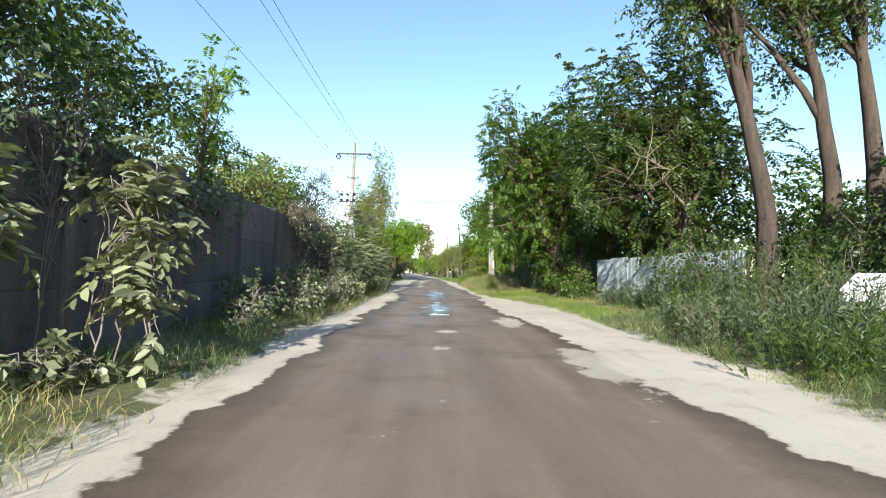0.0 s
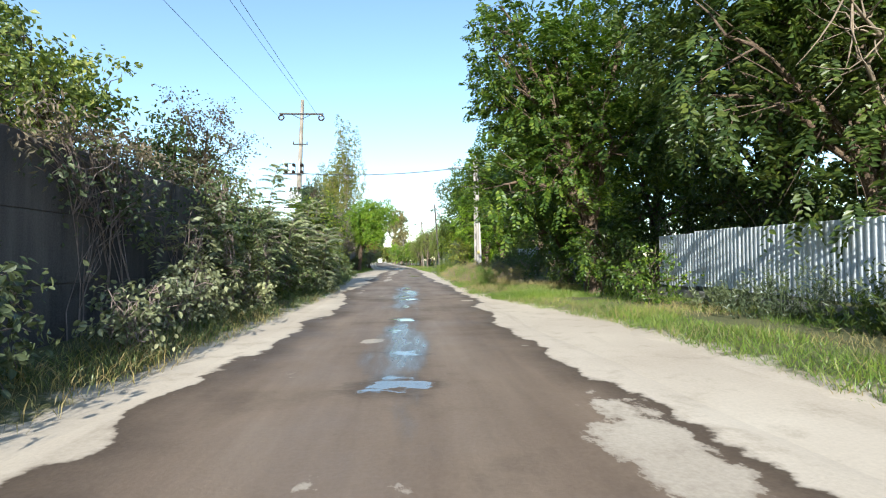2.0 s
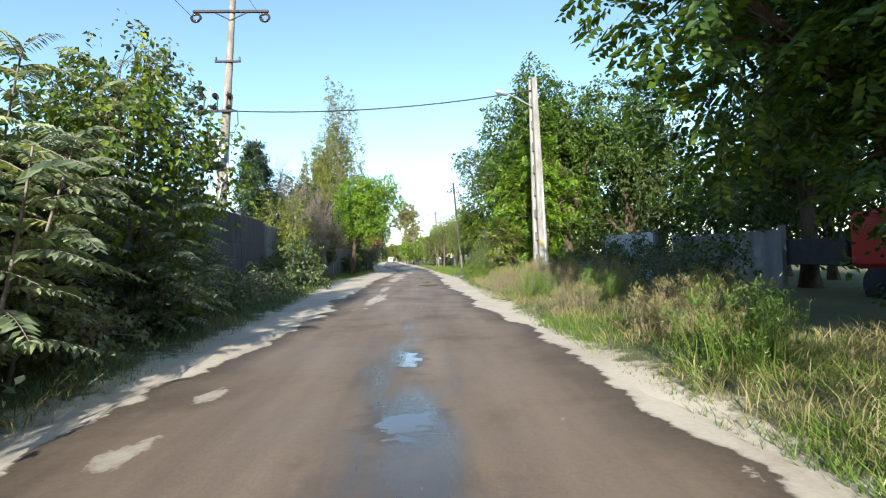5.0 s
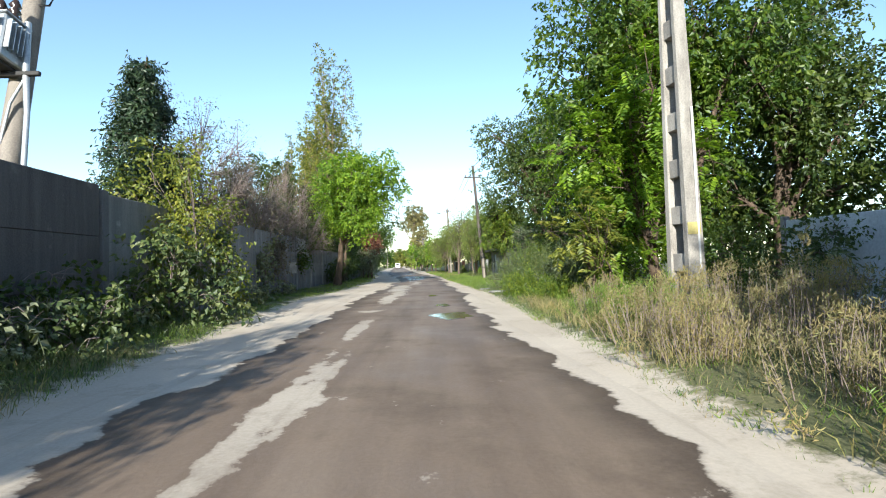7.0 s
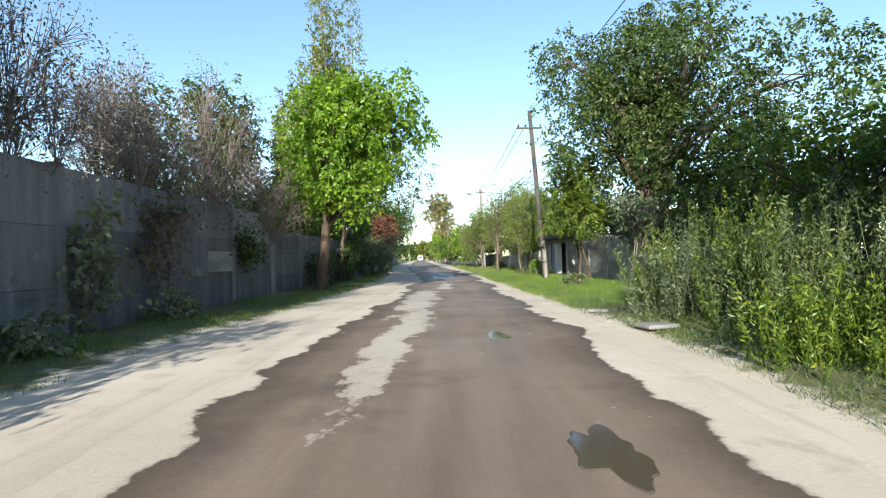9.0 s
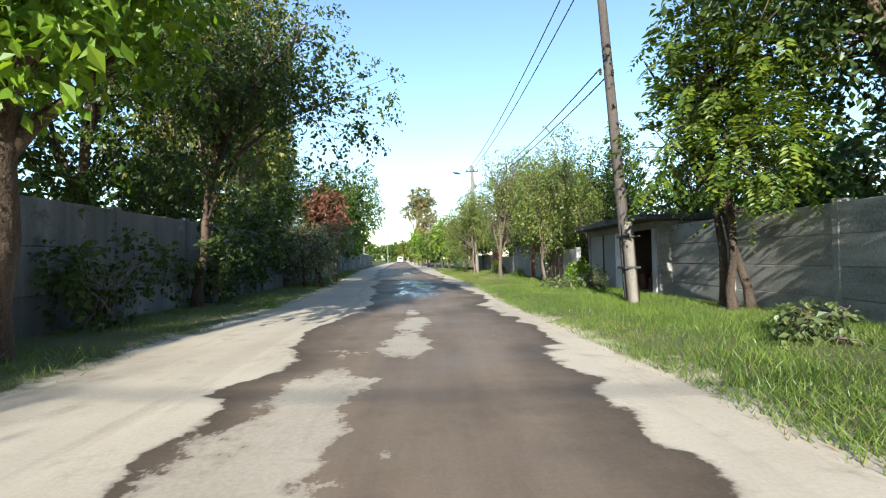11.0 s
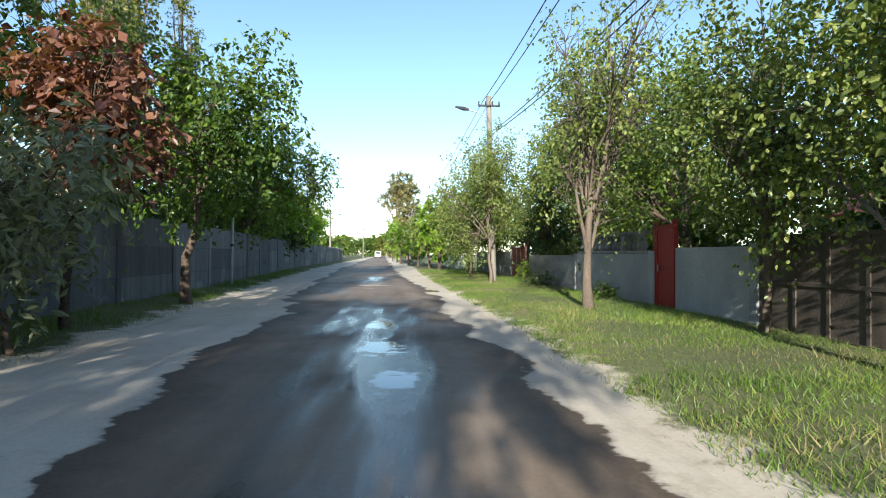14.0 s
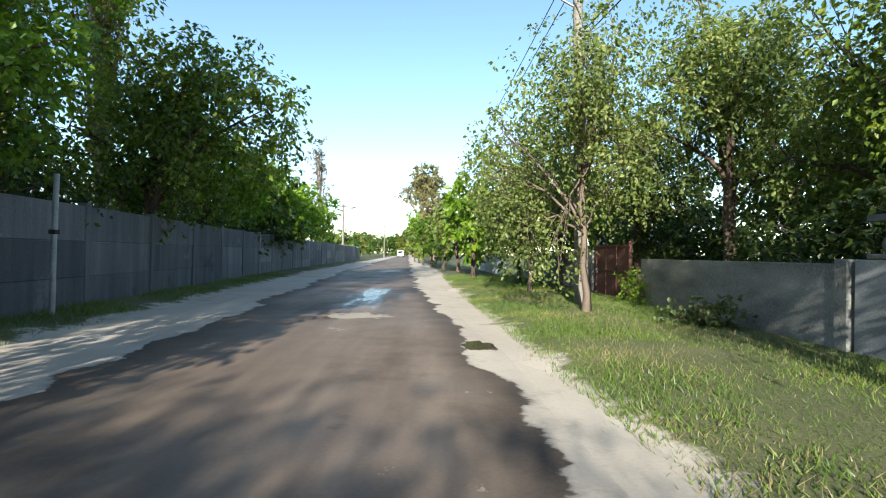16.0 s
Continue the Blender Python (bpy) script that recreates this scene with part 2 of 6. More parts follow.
def asphalt_mat():
    """Old asphalt under a film of damp brown mud: drifts of dry sand from the edges, caked dust, dark damp margins and wet stretches."""
    mat, nt, b, pos = start_mat("muddy_asphalt", 0.6, 0.0, 0.32)

    def given(name):
        node = nt.nodes.new("ShaderNodeAttribute")
        node.attribute_name = name
        return node.outputs["Fac"]

    def swing(fac, size):
        return calc(nt, "MULTIPLY", calc(nt, "SUBTRACT", fac, 0.5), size)

    sand, mid, fine, big = sand_col(nt, pos)
    track = tex_noise(nt, stretch(nt, pos, 1.6, 0.16, 1), 1.0, 4, 0.6)
    patch = tex_noise(nt, pos, 0.55, 5, 0.62)
    col = ramp(nt, track, [(0.3, (0.155, 0.104, 0.070)), (0.55, (0.225, 0.158, 0.108)), (0.75, (0.29, 0.21, 0.147))])
    col = blend(nt, ramp(nt, patch, [(0.54, (0, 0, 0)), (0.72, (0.7, 0.7, 0.7))]), col, (0.085, 0.059, 0.041))
    # sand that has drifted over the edge in tongues, with damp mud before it
    tongues = tex_noise(nt, stretch(nt, pos, 0.6, 0.8, 1), 1.0, 7, 0.62)
    lobes = tex_noise(nt, pos, 0.21, 2, 0.5)
    bare = calc(nt, "ADD", calc(nt, "ADD", given("inward"), swing(tongues, 1.25)), swing(lobes, 1.5))
    bare = calc(nt, "ADD", calc(nt, "MULTIPLY", bare, 0.5), 0.5)
    col = blend(nt, ramp(nt, bare, [(0.50, (0.9, 0.9, 0.9)), (0.60, (0.6, 0.6, 0.6)), (0.80, (0, 0, 0))]), col, (0.07, 0.046, 0.03))
    dust = tex_noise(nt, stretch(nt, pos, 1.1, 0.8, 1), 1.3, 7, 0.7)
    worn = calc(nt, "ADD", dust, calc(nt, "MULTIPLY", given("caked"), 0.36))
    col = blend(nt, ramp(nt, worn, [(0.655, (0, 0, 0)), (0.68, (0.65, 0.65, 0.65)), (0.74, (0.95, 0.95, 0.95))]), col, sand)
    col = blend(nt, 0.18, col, ramp(nt, fine, [(0.3, (0.045, 0.033, 0.026)), (0.7, (0.23, 0.185, 0.142))]))
    # a thin film of water over the stretches that never dry
    damp = tex_noise(nt, stretch(nt, pos, 1.7, 0.3, 1), 1.2, 5, 0.6)
    film = ramp(nt, calc(nt, "ADD", calc(nt, "MULTIPLY", given("film"), 0.42), damp), [(0.72, (0, 0, 0)), (0.92, (1, 1, 1))])
    # standing water in the hollows
    level = calc(nt, "ADD", calc(nt, "MULTIPLY", given("damp"), 0.5), tex_noise(nt, stretch(nt, pos, 1.3, 2.0, 1), 2.2, 6, 0.65))
    pool = ramp(nt, level, [(0.89, (0, 0, 0)), (0.945, (1, 1, 1))])
    col = blend(nt, ramp(nt, level, [(0.66, (0, 0, 0)), (0.84, (0.7, 0.7, 0.7))]), col, (0.085, 0.06, 0.042))
    col = blend(nt, calc(nt, "MULTIPLY", film, 0.6), col, (0.036, 0.031, 0.028))
    dry = ramp(nt, bare, [(0.47, (1, 1, 1)), (0.495, (0.75, 0.75, 0.75)), (0.51, (0, 0, 0))])
    nt.links.new(blend(nt, dry, col, sand), b.inputs["Base Color"])
    dull = blend(nt, film, ramp(nt, patch, [(0.35, (0.55, 0.55, 0.55)), (0.65, (0.8, 0.8, 0.8))]), (0.27, 0.27, 0.27))
    nt.links.new(blend(nt, dry, blend(nt, pool, dull, (0.06, 0.06, 0.06)), (0.95, 0.95, 0.95)), b.inputs["Roughness"])
    nt.links.new(blend(nt, pool, (0.32, 0.32, 0.32), (0.6, 0.6, 0.6)), b.inputs["Specular IOR Level"])
    bump(nt, b, blend(nt, pool, blend(nt, 0.35, fine, patch), (0.5, 0.5, 0.5)), 0.35, 0.012)
    return mat


M["asphalt"] = asphalt_mat()


def verge_mat():
    """Pale dusty sand by the road that gives way, raggedly, to grassy earth: "out" is the way past the road's edge."""
    mat, nt, b, pos = start_mat("sandy_verge", 0.95, 0.0, 0.2)
    out = nt.nodes.new("ShaderNodeAttribute")
    out.attribute_name = "out"
    sand, mid, fine, big = sand_col(nt, pos)
    earth = ramp(nt, big, [(0.35, (0.06, 0.08, 0.022)), (0.55, (0.11, 0.12, 0.04)), (0.75, (0.27, 0.21, 0.115))])
    earth = blend(nt, 0.45, earth, ramp(nt, fine, [(0.3, (0.035, 0.035, 0.02)), (0.7, (0.29, 0.25, 0.14))]))
    share = calc(nt, "ADD", calc(nt, "MULTIPLY", out.outputs["Fac"], 0.62), calc(nt, "ADD", mid, calc(nt, "MULTIPLY", fine, 0.22)))
    nt.links.new(blend(nt, ramp(nt, share, [(0.60, (0, 0, 0)), (0.72, (1, 1, 1))]), sand, earth), b.inputs["Base Color"])
    bump(nt, b, blend(nt, 0.6, fine, mid), 0.16, 0.016)
    return mat


M["soil"] = verge_mat()
M["sand"] = M["soil"]


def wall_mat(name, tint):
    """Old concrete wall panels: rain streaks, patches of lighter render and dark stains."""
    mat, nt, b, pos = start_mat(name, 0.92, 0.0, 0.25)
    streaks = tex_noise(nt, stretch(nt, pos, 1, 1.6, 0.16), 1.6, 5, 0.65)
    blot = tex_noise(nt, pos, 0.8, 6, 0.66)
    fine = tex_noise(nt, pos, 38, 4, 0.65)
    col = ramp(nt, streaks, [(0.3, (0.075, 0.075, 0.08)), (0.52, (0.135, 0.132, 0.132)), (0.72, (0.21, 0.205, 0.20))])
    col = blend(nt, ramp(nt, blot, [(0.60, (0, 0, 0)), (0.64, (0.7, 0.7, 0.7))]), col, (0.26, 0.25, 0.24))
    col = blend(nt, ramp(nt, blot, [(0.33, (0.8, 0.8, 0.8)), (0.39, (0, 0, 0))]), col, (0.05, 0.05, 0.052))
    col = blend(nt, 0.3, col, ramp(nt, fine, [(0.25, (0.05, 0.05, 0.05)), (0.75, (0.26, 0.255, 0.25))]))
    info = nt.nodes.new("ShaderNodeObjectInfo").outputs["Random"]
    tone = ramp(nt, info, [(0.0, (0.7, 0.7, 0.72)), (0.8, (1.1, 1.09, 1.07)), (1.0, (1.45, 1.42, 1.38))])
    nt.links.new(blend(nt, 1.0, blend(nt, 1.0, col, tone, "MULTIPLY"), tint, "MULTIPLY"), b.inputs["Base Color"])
    bump(nt, b, blend(nt, 0.4, fine, blot), 0.6, 0.02)
    return mat


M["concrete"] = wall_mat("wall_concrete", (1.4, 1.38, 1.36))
# the same concrete tinted darker and browner for the first left stretch
M["dark_concrete"] = wall_mat("dark_wall_concrete", (0.82, 0.76, 0.74))


def water_mat():
    mat, nt, b, pos = start_mat("puddle_water", 0.06, 0.0, 0.5)
    b.inputs["Base Color"].default_value = (0.085, 0.064, 0.046, 1)
    bump(nt, b, tex_noise(nt, pos, 6, 2), 0.04, 0.01)
    return mat


M["water"] = water_mat()

# ---------------------------------------------------------------- mesh helpers


def part(name, bm, mat, parent=None, label="", kind=""):
    """Links a bmesh or a mesh as one object, under a thing if one is given."""
    if isinstance(bm, bmesh.types.BMesh):
        me = bpy.data.meshes.new(name)
        bm.to_mesh(me)
        bm.free()
    else:
        me = bm
    if mat is not None and not me.materials:
        me.materials.append(M[mat])
    ob = new(name, me)
    if parent is not None:
        ob.parent = parent
    return tagged(ob, label, "", "", kind)


def thing(name, at, label, category, group="", kind="", turn=0.0):
    ob = new(name)
    ob.empty_display_size = 0.2
    ob.location = at
    ob.rotation_euler = (0, 0, radians(turn))
    return tagged(ob, label, category, group, kind)


def np_mesh(name, verts, quads=None, tris=None, smooth=False):
    """A mesh from arrays of corners, four-sided and three-sided faces."""
    me = bpy.data.meshes.new(name)
    verts = np.asarray(verts, np.float32)
    q = np.zeros((0, 4), np.int32) if quads is None else np.asarray(quads, np.int32)
    t = np.zeros((0, 3), np.int32) if tris is None else np.asarray(tris, np.int32)
    me.vertices.add(len(verts))
    me.vertices.foreach_set("co", verts.ravel())
    loops = np.concatenate([q.ravel(), t.ravel()]).astype(np.int32)
    me.loops.add(len(loops))
    me.loops.foreach_set("vertex_index", loops)
    starts = np.concatenate([np.arange(len(q)) * 4, len(q) * 4 + np.arange(len(t)) * 3]).astype(np.int32)
    me.polygons.add(len(starts))
    me.polygons.foreach_set("loop_start", starts)
    me.polygons.foreach_set("use_smooth", np.full(len(starts), smooth))
    me.update(calc_edges=True)
    return me


def add_box(bm, x0, x1, y0, y1, z0, z1, bevel=0.0, m=None):
    made = bmesh.ops.create_cube(bm, size=1.0)["verts"]
    for v in made:
        v.co = Vector((x0 + (v.co.x + 0.5) * (x1 - x0), y0 + (v.co.y + 0.5) * (y1 - y0), z0 + (v.co.z + 0.5) * (z1 - z0)))
    if bevel:
        edges = list({e for v in made for e in v.link_edges})
        res = bmesh.ops.bevel(bm, geom=edges, offset=bevel, segments=1, affect="EDGES", profile=0.5)
        made = list({v for f in res["faces"] for v in f.verts} | {v for v in made if v.is_valid})
    if m is not None:
        bmesh.ops.transform(bm, matrix=m, verts=made)
    return made


def box(x0, x1, y0, y1, z0, z1, bevel=0.0):
    bm = bmesh.new()
    add_box(bm, x0, x1, y0, y1, z0, z1, bevel)
    return bm


def tube_arrays(lines, sides=6):
    """Tubes along polylines [(points, radii)]: corners and four-sided faces."""
    vs, qs, n0 = [], [], 0
    ang = np.arange(sides) * 2 * np.pi / sides
    for pts, rad in lines:
        pts, rad = np.asarray(pts, float), np.asarray(rad, float)
        way = np.gradient(pts, axis=0)
        way /= np.linalg.norm(way, axis=1, keepdims=True) + 1e-9
        ref = np.where(np.abs(way[:, 2:3]) > 0.9, (1.0, 0, 0), (0, 0, 1.0))
        a = np.cross(way, ref)
        a /= np.linalg.norm(a, axis=1, keepdims=True) + 1e-9
        b = np.cross(way, a)
        ring = pts[:, None] + rad[:, None, None] * (np.cos(ang)[None, :, None] * a[:, None] + np.sin(ang)[None, :, None] * b[:, None])
        vs.append(ring.reshape(-1, 3))
        i = np.arange(len(pts) - 1)[:, None] * sides
        j = np.arange(sides)[None]
        k = (j + 1) % sides
        qs.append((n0 + np.stack([i + j, i + k, i + sides + k, i + sides + j], -1)).reshape(-1, 4))
        n0 += len(pts) * sides
    return np.concatenate(vs), np.concatenate(qs)


def tube_mesh(name, lines, sides=6):
    v, q = tube_arrays(lines, sides)
    return np_mesh(name, v, q, smooth=True)


def bow(a, b, sag, n=7, jit=0.0, rng=None):
    """Points from a to b that bend by sag (a vector) in the middle."""
    t = np.linspace(0, 1, n)[:, None]
    p = np.asarray(a, float) * (1 - t) + np.asarray(b, float) * t + np.asarray(sag, float) * (4 * t * (1 - t))
    if jit and rng is not None:
        p[1:-1] += rng.normal(0, jit, (n - 2, 3))
    return p


def unit(v):
    return v / (np.linalg.norm(v, axis=-1, keepdims=True) + 1e-9)


def leaf_arrays(at, way, normal, length, width, fine=False):
    """Folded leaves: each an island of two (or four) small faces."""
    way = unit(way)
    side = unit(np.cross(way, normal))
    up = np.cross(side, way)
    L, W = length[:, None], width[:, None]
    n = len(at)
    if fine:
        pts = [at, at + way * L * 0.28 + side * W * 0.46 + up * W * 0.12, at + way * L * 0.66 + side * W * 0.40 + up * W * 0.06 - up * L * 0.05,
               at + way * L - up * L * 0.16, at + way * L * 0.66 - side * W * 0.40 + up * W * 0.06 - up * L * 0.05, at + way * L * 0.28 - side * W * 0.46 + up * W * 0.12]
        v = np.stack(pts, 1).reshape(-1, 3)
        i = np.arange(n)[:, None] * 6
        q = np.concatenate([i + (0, 1, 2, 3), i + (0, 3, 4, 5)])
        return v, q, None
    pts = [at, at + way * L * 0.45 + side * W * 0.5 + up * W * 0.12, at + way * L - up * L * 0.1, at + way * L * 0.45 - side * W * 0.5 + up * W * 0.12]
    v = np.stack(pts, 1).reshape(-1, 3)
    i = np.arange(n)[:, None] * 4
    return v, None, np.concatenate([i + (0, 1, 2), i + (0, 2, 3)])


def spray(rng, at, out, per, twig, leaf, width, pinnate=False, droop=0.35, fine=False):
    """Leaves along twigs that start at the points and grow outwards."""
    n = len(at)
    way = unit(out * 0.7 + rng.normal(0, 0.6, (n, 3)) + (0, 0, 0.12 if pinnate else -0.1))
    ln = twig * rng.uniform(0.7, 1.3, n)
    s = (np.arange(per) + 0.5) / per
    T = np.repeat(way, per, 0)
    S = np.tile(s, n)
    Lr = np.repeat(ln, per)
    flat = unit(np.cross(way, np.tile((0, 0, 1.0), (n, 1)))) * np.where(rng.random((n, 1)) < 0.5, 1, -1)
    F = np.repeat(flat, per, 0)
    sign = np.tile(np.where(np.arange(per) % 2, 1.0, -1.0), n)[:, None]
    P = np.repeat(at, per, 0) + T * (Lr * S)[:, None]
    P[:, 2] -= droop * Lr * S ** 2
    m = n * per
    if pinnate:
        D = F * sign * 0.9 + T * 0.35 + (0, 0, -0.28) + rng.normal(0, 0.12, (m, 3))
        N = np.cross(F, T)
        N *= np.sign(N[:, 2:3] + 1e-6)
        N = N + np.repeat(out, per, 0) * 0.45 + rng.normal(0, 0.18, (m, 3))
        size = leaf * (0.55 + 0.9 * np.sin(np.pi * np.clip(S * 0.9 + 0.08, 0, 1))) * rng.uniform(0.85, 1.1, m)
    else:
        P += rng.normal(0, 0.16 * twig, (m, 3))
        D = F * sign * 0.7 + T * 0.4 + (0, 0, -0.55) + rng.normal(0, 0.45, (m, 3))
        N = np.tile((0, 0, 0.4), (m, 1)) + np.repeat(out, per, 0) * 0.55 + rng.normal(0, 0.45, (m, 3))
        size = leaf * rng.uniform(0.6, 1.25, m)
    return leaf_arrays(P, D, N, size, width * size / leaf, fine)


def lobed(rng, crown, lobes, fill=0.55):
    """Lobe centres and radii that make up an uneven crown within an ellipsoid."""
    c, r = np.array(crown[:3], float), np.array(crown[3:], float)
    k = np.arange(lobes) + 0.5
    lat = np.arccos(1 - 2 * k / lobes)
    lon = 2.39996 * k + rng.uniform(0, 6.28)
    d = np.stack([np.cos(lon) * np.sin(lat), np.sin(lon) * np.sin(lat), np.cos(lat)], -1)
    d = unit(d + rng.normal(0, 0.22, (lobes, 3)))
    rad = rng.uniform(0.38, 0.92, (lobes, 1))
    rad[::5] *= 0.3
    cs = c + d * r * rad
    rs = r * fill * rng.uniform(0.45, 1.15, (lobes, 1))
    return cs, rs


def tree(name, label, base, crown, trunk=0.18, lobes=9, fork=0.35, mat="walnut", bark="bark", dens=12.0, per=12, leaf=0.15, width=0.075,
         twig=0.45, pinnate=False, seed=1, category="tree", group="", fine=False, fill=0.42, lean=(0, 0), stems=1, twigs=10, droop=0.35):
    """A tapered trunk with limbs and a crown of many small leaves, standing at base."""
    rng = np.random.default_rng(seed)
    dens, leaf, width = dens * 1.18, leaf * 1.27, width * 1.38
    base = np.array(base, float)
    rel = np.array(crown, float)
    rel[:3] -= base
    cs, rs = lobed(rng, rel, lobes, fill)
    top = rel[2] + rel[5] * 0.3
    lines, fine_lines, forks = [], [], []
    for s in range(stems):
        off = np.array((0, 0, 0.0)) if stems == 1 else np.append(rng.normal(0, 0.25 * (1 + trunk), 2), 0)
        head = np.array((rel[0] * 0.75 + lean[0], rel[1] * 0.75 + lean[1], top)) + (0 if stems == 1 else 1) * np.append(rng.normal(0, rel[3] * 0.4, 2), 0)
        pts = bow(off - (0, 0, 0.15), head, (-head[0] * 0.15, -head[1] * 0.15, 0), 9, 0.03 + trunk * 0.15, rng)
        r = trunk * np.linspace(1.0, 0.18, 9) * (1.0 if stems == 1 else 0.6)
        r[0] *= 1.35
        lines.append((pts, r))
        forks.append(pts)
    allp = []
    for i in range(lobes):
        pts = forks[i % stems]
        j = min(7, max(1, int(round((fork + 0.5 * rng.random()) * 8))))
        start = pts[j]
        r0 = trunk * (1 - 0.8 * j / 8) * 0.6
        limb = bow(start, cs[i], (0, 0, 0.12 * np.linalg.norm(cs[i] - start)), 6, 0.05, rng)
        lines.append((limb, np.linspace(r0, r0 * 0.25, 6)))
        area = 4.2 * (rs[i][0] * rs[i][1] + rs[i][1] * rs[i][2] + rs[i][0] * rs[i][2])
        n = max(8, int(dens * area * 0.33 * (0.42 / fill) ** 0.5))
        d = unit(rng.normal(0, 1, (n, 3)))
        rad = (0.35 + 0.65 * np.sqrt(rng.random((n, 1)))) * (1 + 0.22 * np.sin(7 * d[:, :1] + 5 * d[:, 1:2] + i) * np.cos(6 * d[:, 2:3] - i))
        p = cs[i] + d * rs[i] * rad
        keep = p[:, 2] > 0.05
        p, d = p[keep], d[keep]
        allp.append((p, d))
        for k in rng.choice(len(p), min(twigs, len(p)), replace=False):
            a = limb[rng.integers(2, 6)]
            fine_lines.append((bow(a, p[k], (0, 0, 0.06), 4, 0.03, rng), np.linspace(max(0.008, r0 * 0.28), 0.005, 4)))
    lines += fine_lines
    P, D = np.concatenate([p for p, _ in allp]), np.concatenate([d for _, d in allp])
    root = thing(name, base, label, category, group)
    part("trunk", tube_mesh("trunk", lines[:stems + lobes], 7) if trunk > 0.1 else tube_mesh("trunk", lines, 4), bark, root)
    if trunk > 0.1:
        part("branchwork", tube_mesh("branchwork", lines[stems + lobes:], 3), bark, root)
    v, q, t = spray(rng, P, D, per, twig, leaf, width, pinnate, droop, fine)
    part("crown", np_mesh("crown", v, q, t), mat, root)
    return root


def shrub(name, label, at, crown, **kw):
    """Several stems from the ground and leaves down to it."""
    o = dict(trunk=0.05, stems=4, lobes=7, fork=0.15, category="shrub", twigs=6, bark="twig")
    o.update(kw)
    return tree(name, label, at, crown, **o)


def herbs(name, label, at, r, h, n, mat, seed, group="", leaf=0.09, width=0.022, per=16, seedheads=0.0, category="weeds"):
    """A clump of upright stalks with narrow leaves that point up and out; some carry seed heads."""
    rng = np.random.default_rng(seed)
    n = int(n * 0.8)
    root = thing(name, at, label, category, group)
    lines, P, D = [], [], []
    foot = rng.normal(0, r * 0.5, (n, 2))
    for k in range(n):
        a = np.append(foot[k], -0.05)
        ht = h * rng.uniform(0.5, 1.0) * math.exp(-0.35 * (foot[k] @ foot[k]) / (r * r))
        tip = a + np.append(foot[k] * 0.25 + rng.normal(0, 0.13 * ht, 2), ht)
        pts = bow(a, tip, np.append(rng.normal(0, 0.05 * ht, 2), 0), 4)
        lines.append((pts, np.linspace(0.007, 0.003, 4)))
        s = rng.uniform(0.08, 1.0, per)[:, None]
        P.append(a * (1 - s) + tip * s + rng.normal(0, 0.015, (per, 3)))
        g = rng.uniform(0, 6.283, per)
        D.append(np.stack([np.cos(g), np.sin(g), rng.uniform(0.1, 1.6, per)], -1))
        if rng.random() < seedheads:
            m = per * 2
            P.append(tip + rng.normal(0, 0.05, (m, 3)))
            D.append(rng.normal(0, 0.6, (m, 3)) + (0, 0, 0.8))
    P, D = np.concatenate(P), np.concatenate(D)
    part("stem_tuft", tube_mesh("stem_tuft", lines, 3), "twig" if mat in ("straw", "dead") else mat, root, "", "stuff")
    m = len(P)
    size = leaf * rng.uniform(0.5, 1.3, m)
    v, q, t = leaf_arrays(P, D, rng.normal(0, 1, (m, 3)), size, width * size / leaf)
    part("foliage", np_mesh("foliage", v, q, t), mat, root)
    return root


def fronds(name, label, at, h, stems, spread, seed, group="", mat="sumac", length=0.85, per=13):
    """Upright stems that carry whorls of long arching feathery leaves."""
    rng = np.random.default_rng(seed)
    root = thing(name, at, label, "tree", group)
    lines, A, W, N, L = [], [], [], [], []
    for k in range(stems):
        foot = np.append(rng.normal(0, spread * 0.35, 2), -0.1)
        ht = h * (1.0 if k == 0 else rng.uniform(0.4, 0.95))
        tip = np.append(foot[:2] * 1.6 + rng.normal(0, 0.12 * ht, 2), ht)
        stem = bow(foot, tip, np.append(rng.normal(0, 0.08, 2), 0), 7)
        lines.append((stem, np.linspace(0.03, 0.012, 7)))
        count = int(9 + 6 * ht)
        for j in range(count):
            u = 1 - 0.75 * (j / count) ** 1.2
            a = foot * (1 - u) + tip * u
            g = 2.4 * j + rng.uniform(-0.4, 0.4)
            ln = length * rng.uniform(0.7, 1.15) * (0.65 + 0.35 * min(1, j / 4))
            rise = 0.75 - 0.6 * min(1, j / (0.6 * count)) + rng.normal(0, 0.12)
            out = np.array((math.cos(g), math.sin(g), 0.0))
            s = np.linspace(0, 1, 6)[:, None]
            rib = a + out * ln * s * 0.95 + np.array((0, 0, 1.0)) * (rise * ln * s - (0.35 + 0.3 * rise) * ln * s ** 2)
            lines.append((rib, np.linspace(0.007, 0.003, 6)))
            side = np.cross(out, (0, 0, 1.0))
            for sg in (1, -1):
                t = (np.arange(per) + 0.8) / per
                P = np.stack([np.interp(t, s[:, 0], rib[:, c]) for c in range(3)], -1)
                A.append(P)
                W.append(side * sg * 0.9 + out * 0.38 + np.array((0, 0, -0.40)) + rng.normal(0, 0.07, (per, 3)))
                N.append(np.tile((0, 0, 0.8), (per, 1)) + out * 0.4 + rng.normal(0, 0.25, (per, 3)))
                L.append(ln * 0.29 * np.sqrt(np.clip(1.12 - t, 0.1, 1)) * np.clip(0.55 + t * 1.5, 0, 1))
    part("stem_tuft", tube_mesh("stem_tuft", lines, 4), "twig", root, "", "stuff")
    A, W, N, L = (np.concatenate(v) for v in (A, W, N, L))
    v, q, t = leaf_arrays(A, W, N, L, L * 0.40)
    part("foliage", np_mesh("foliage", v, q, t), mat, root)
    return root

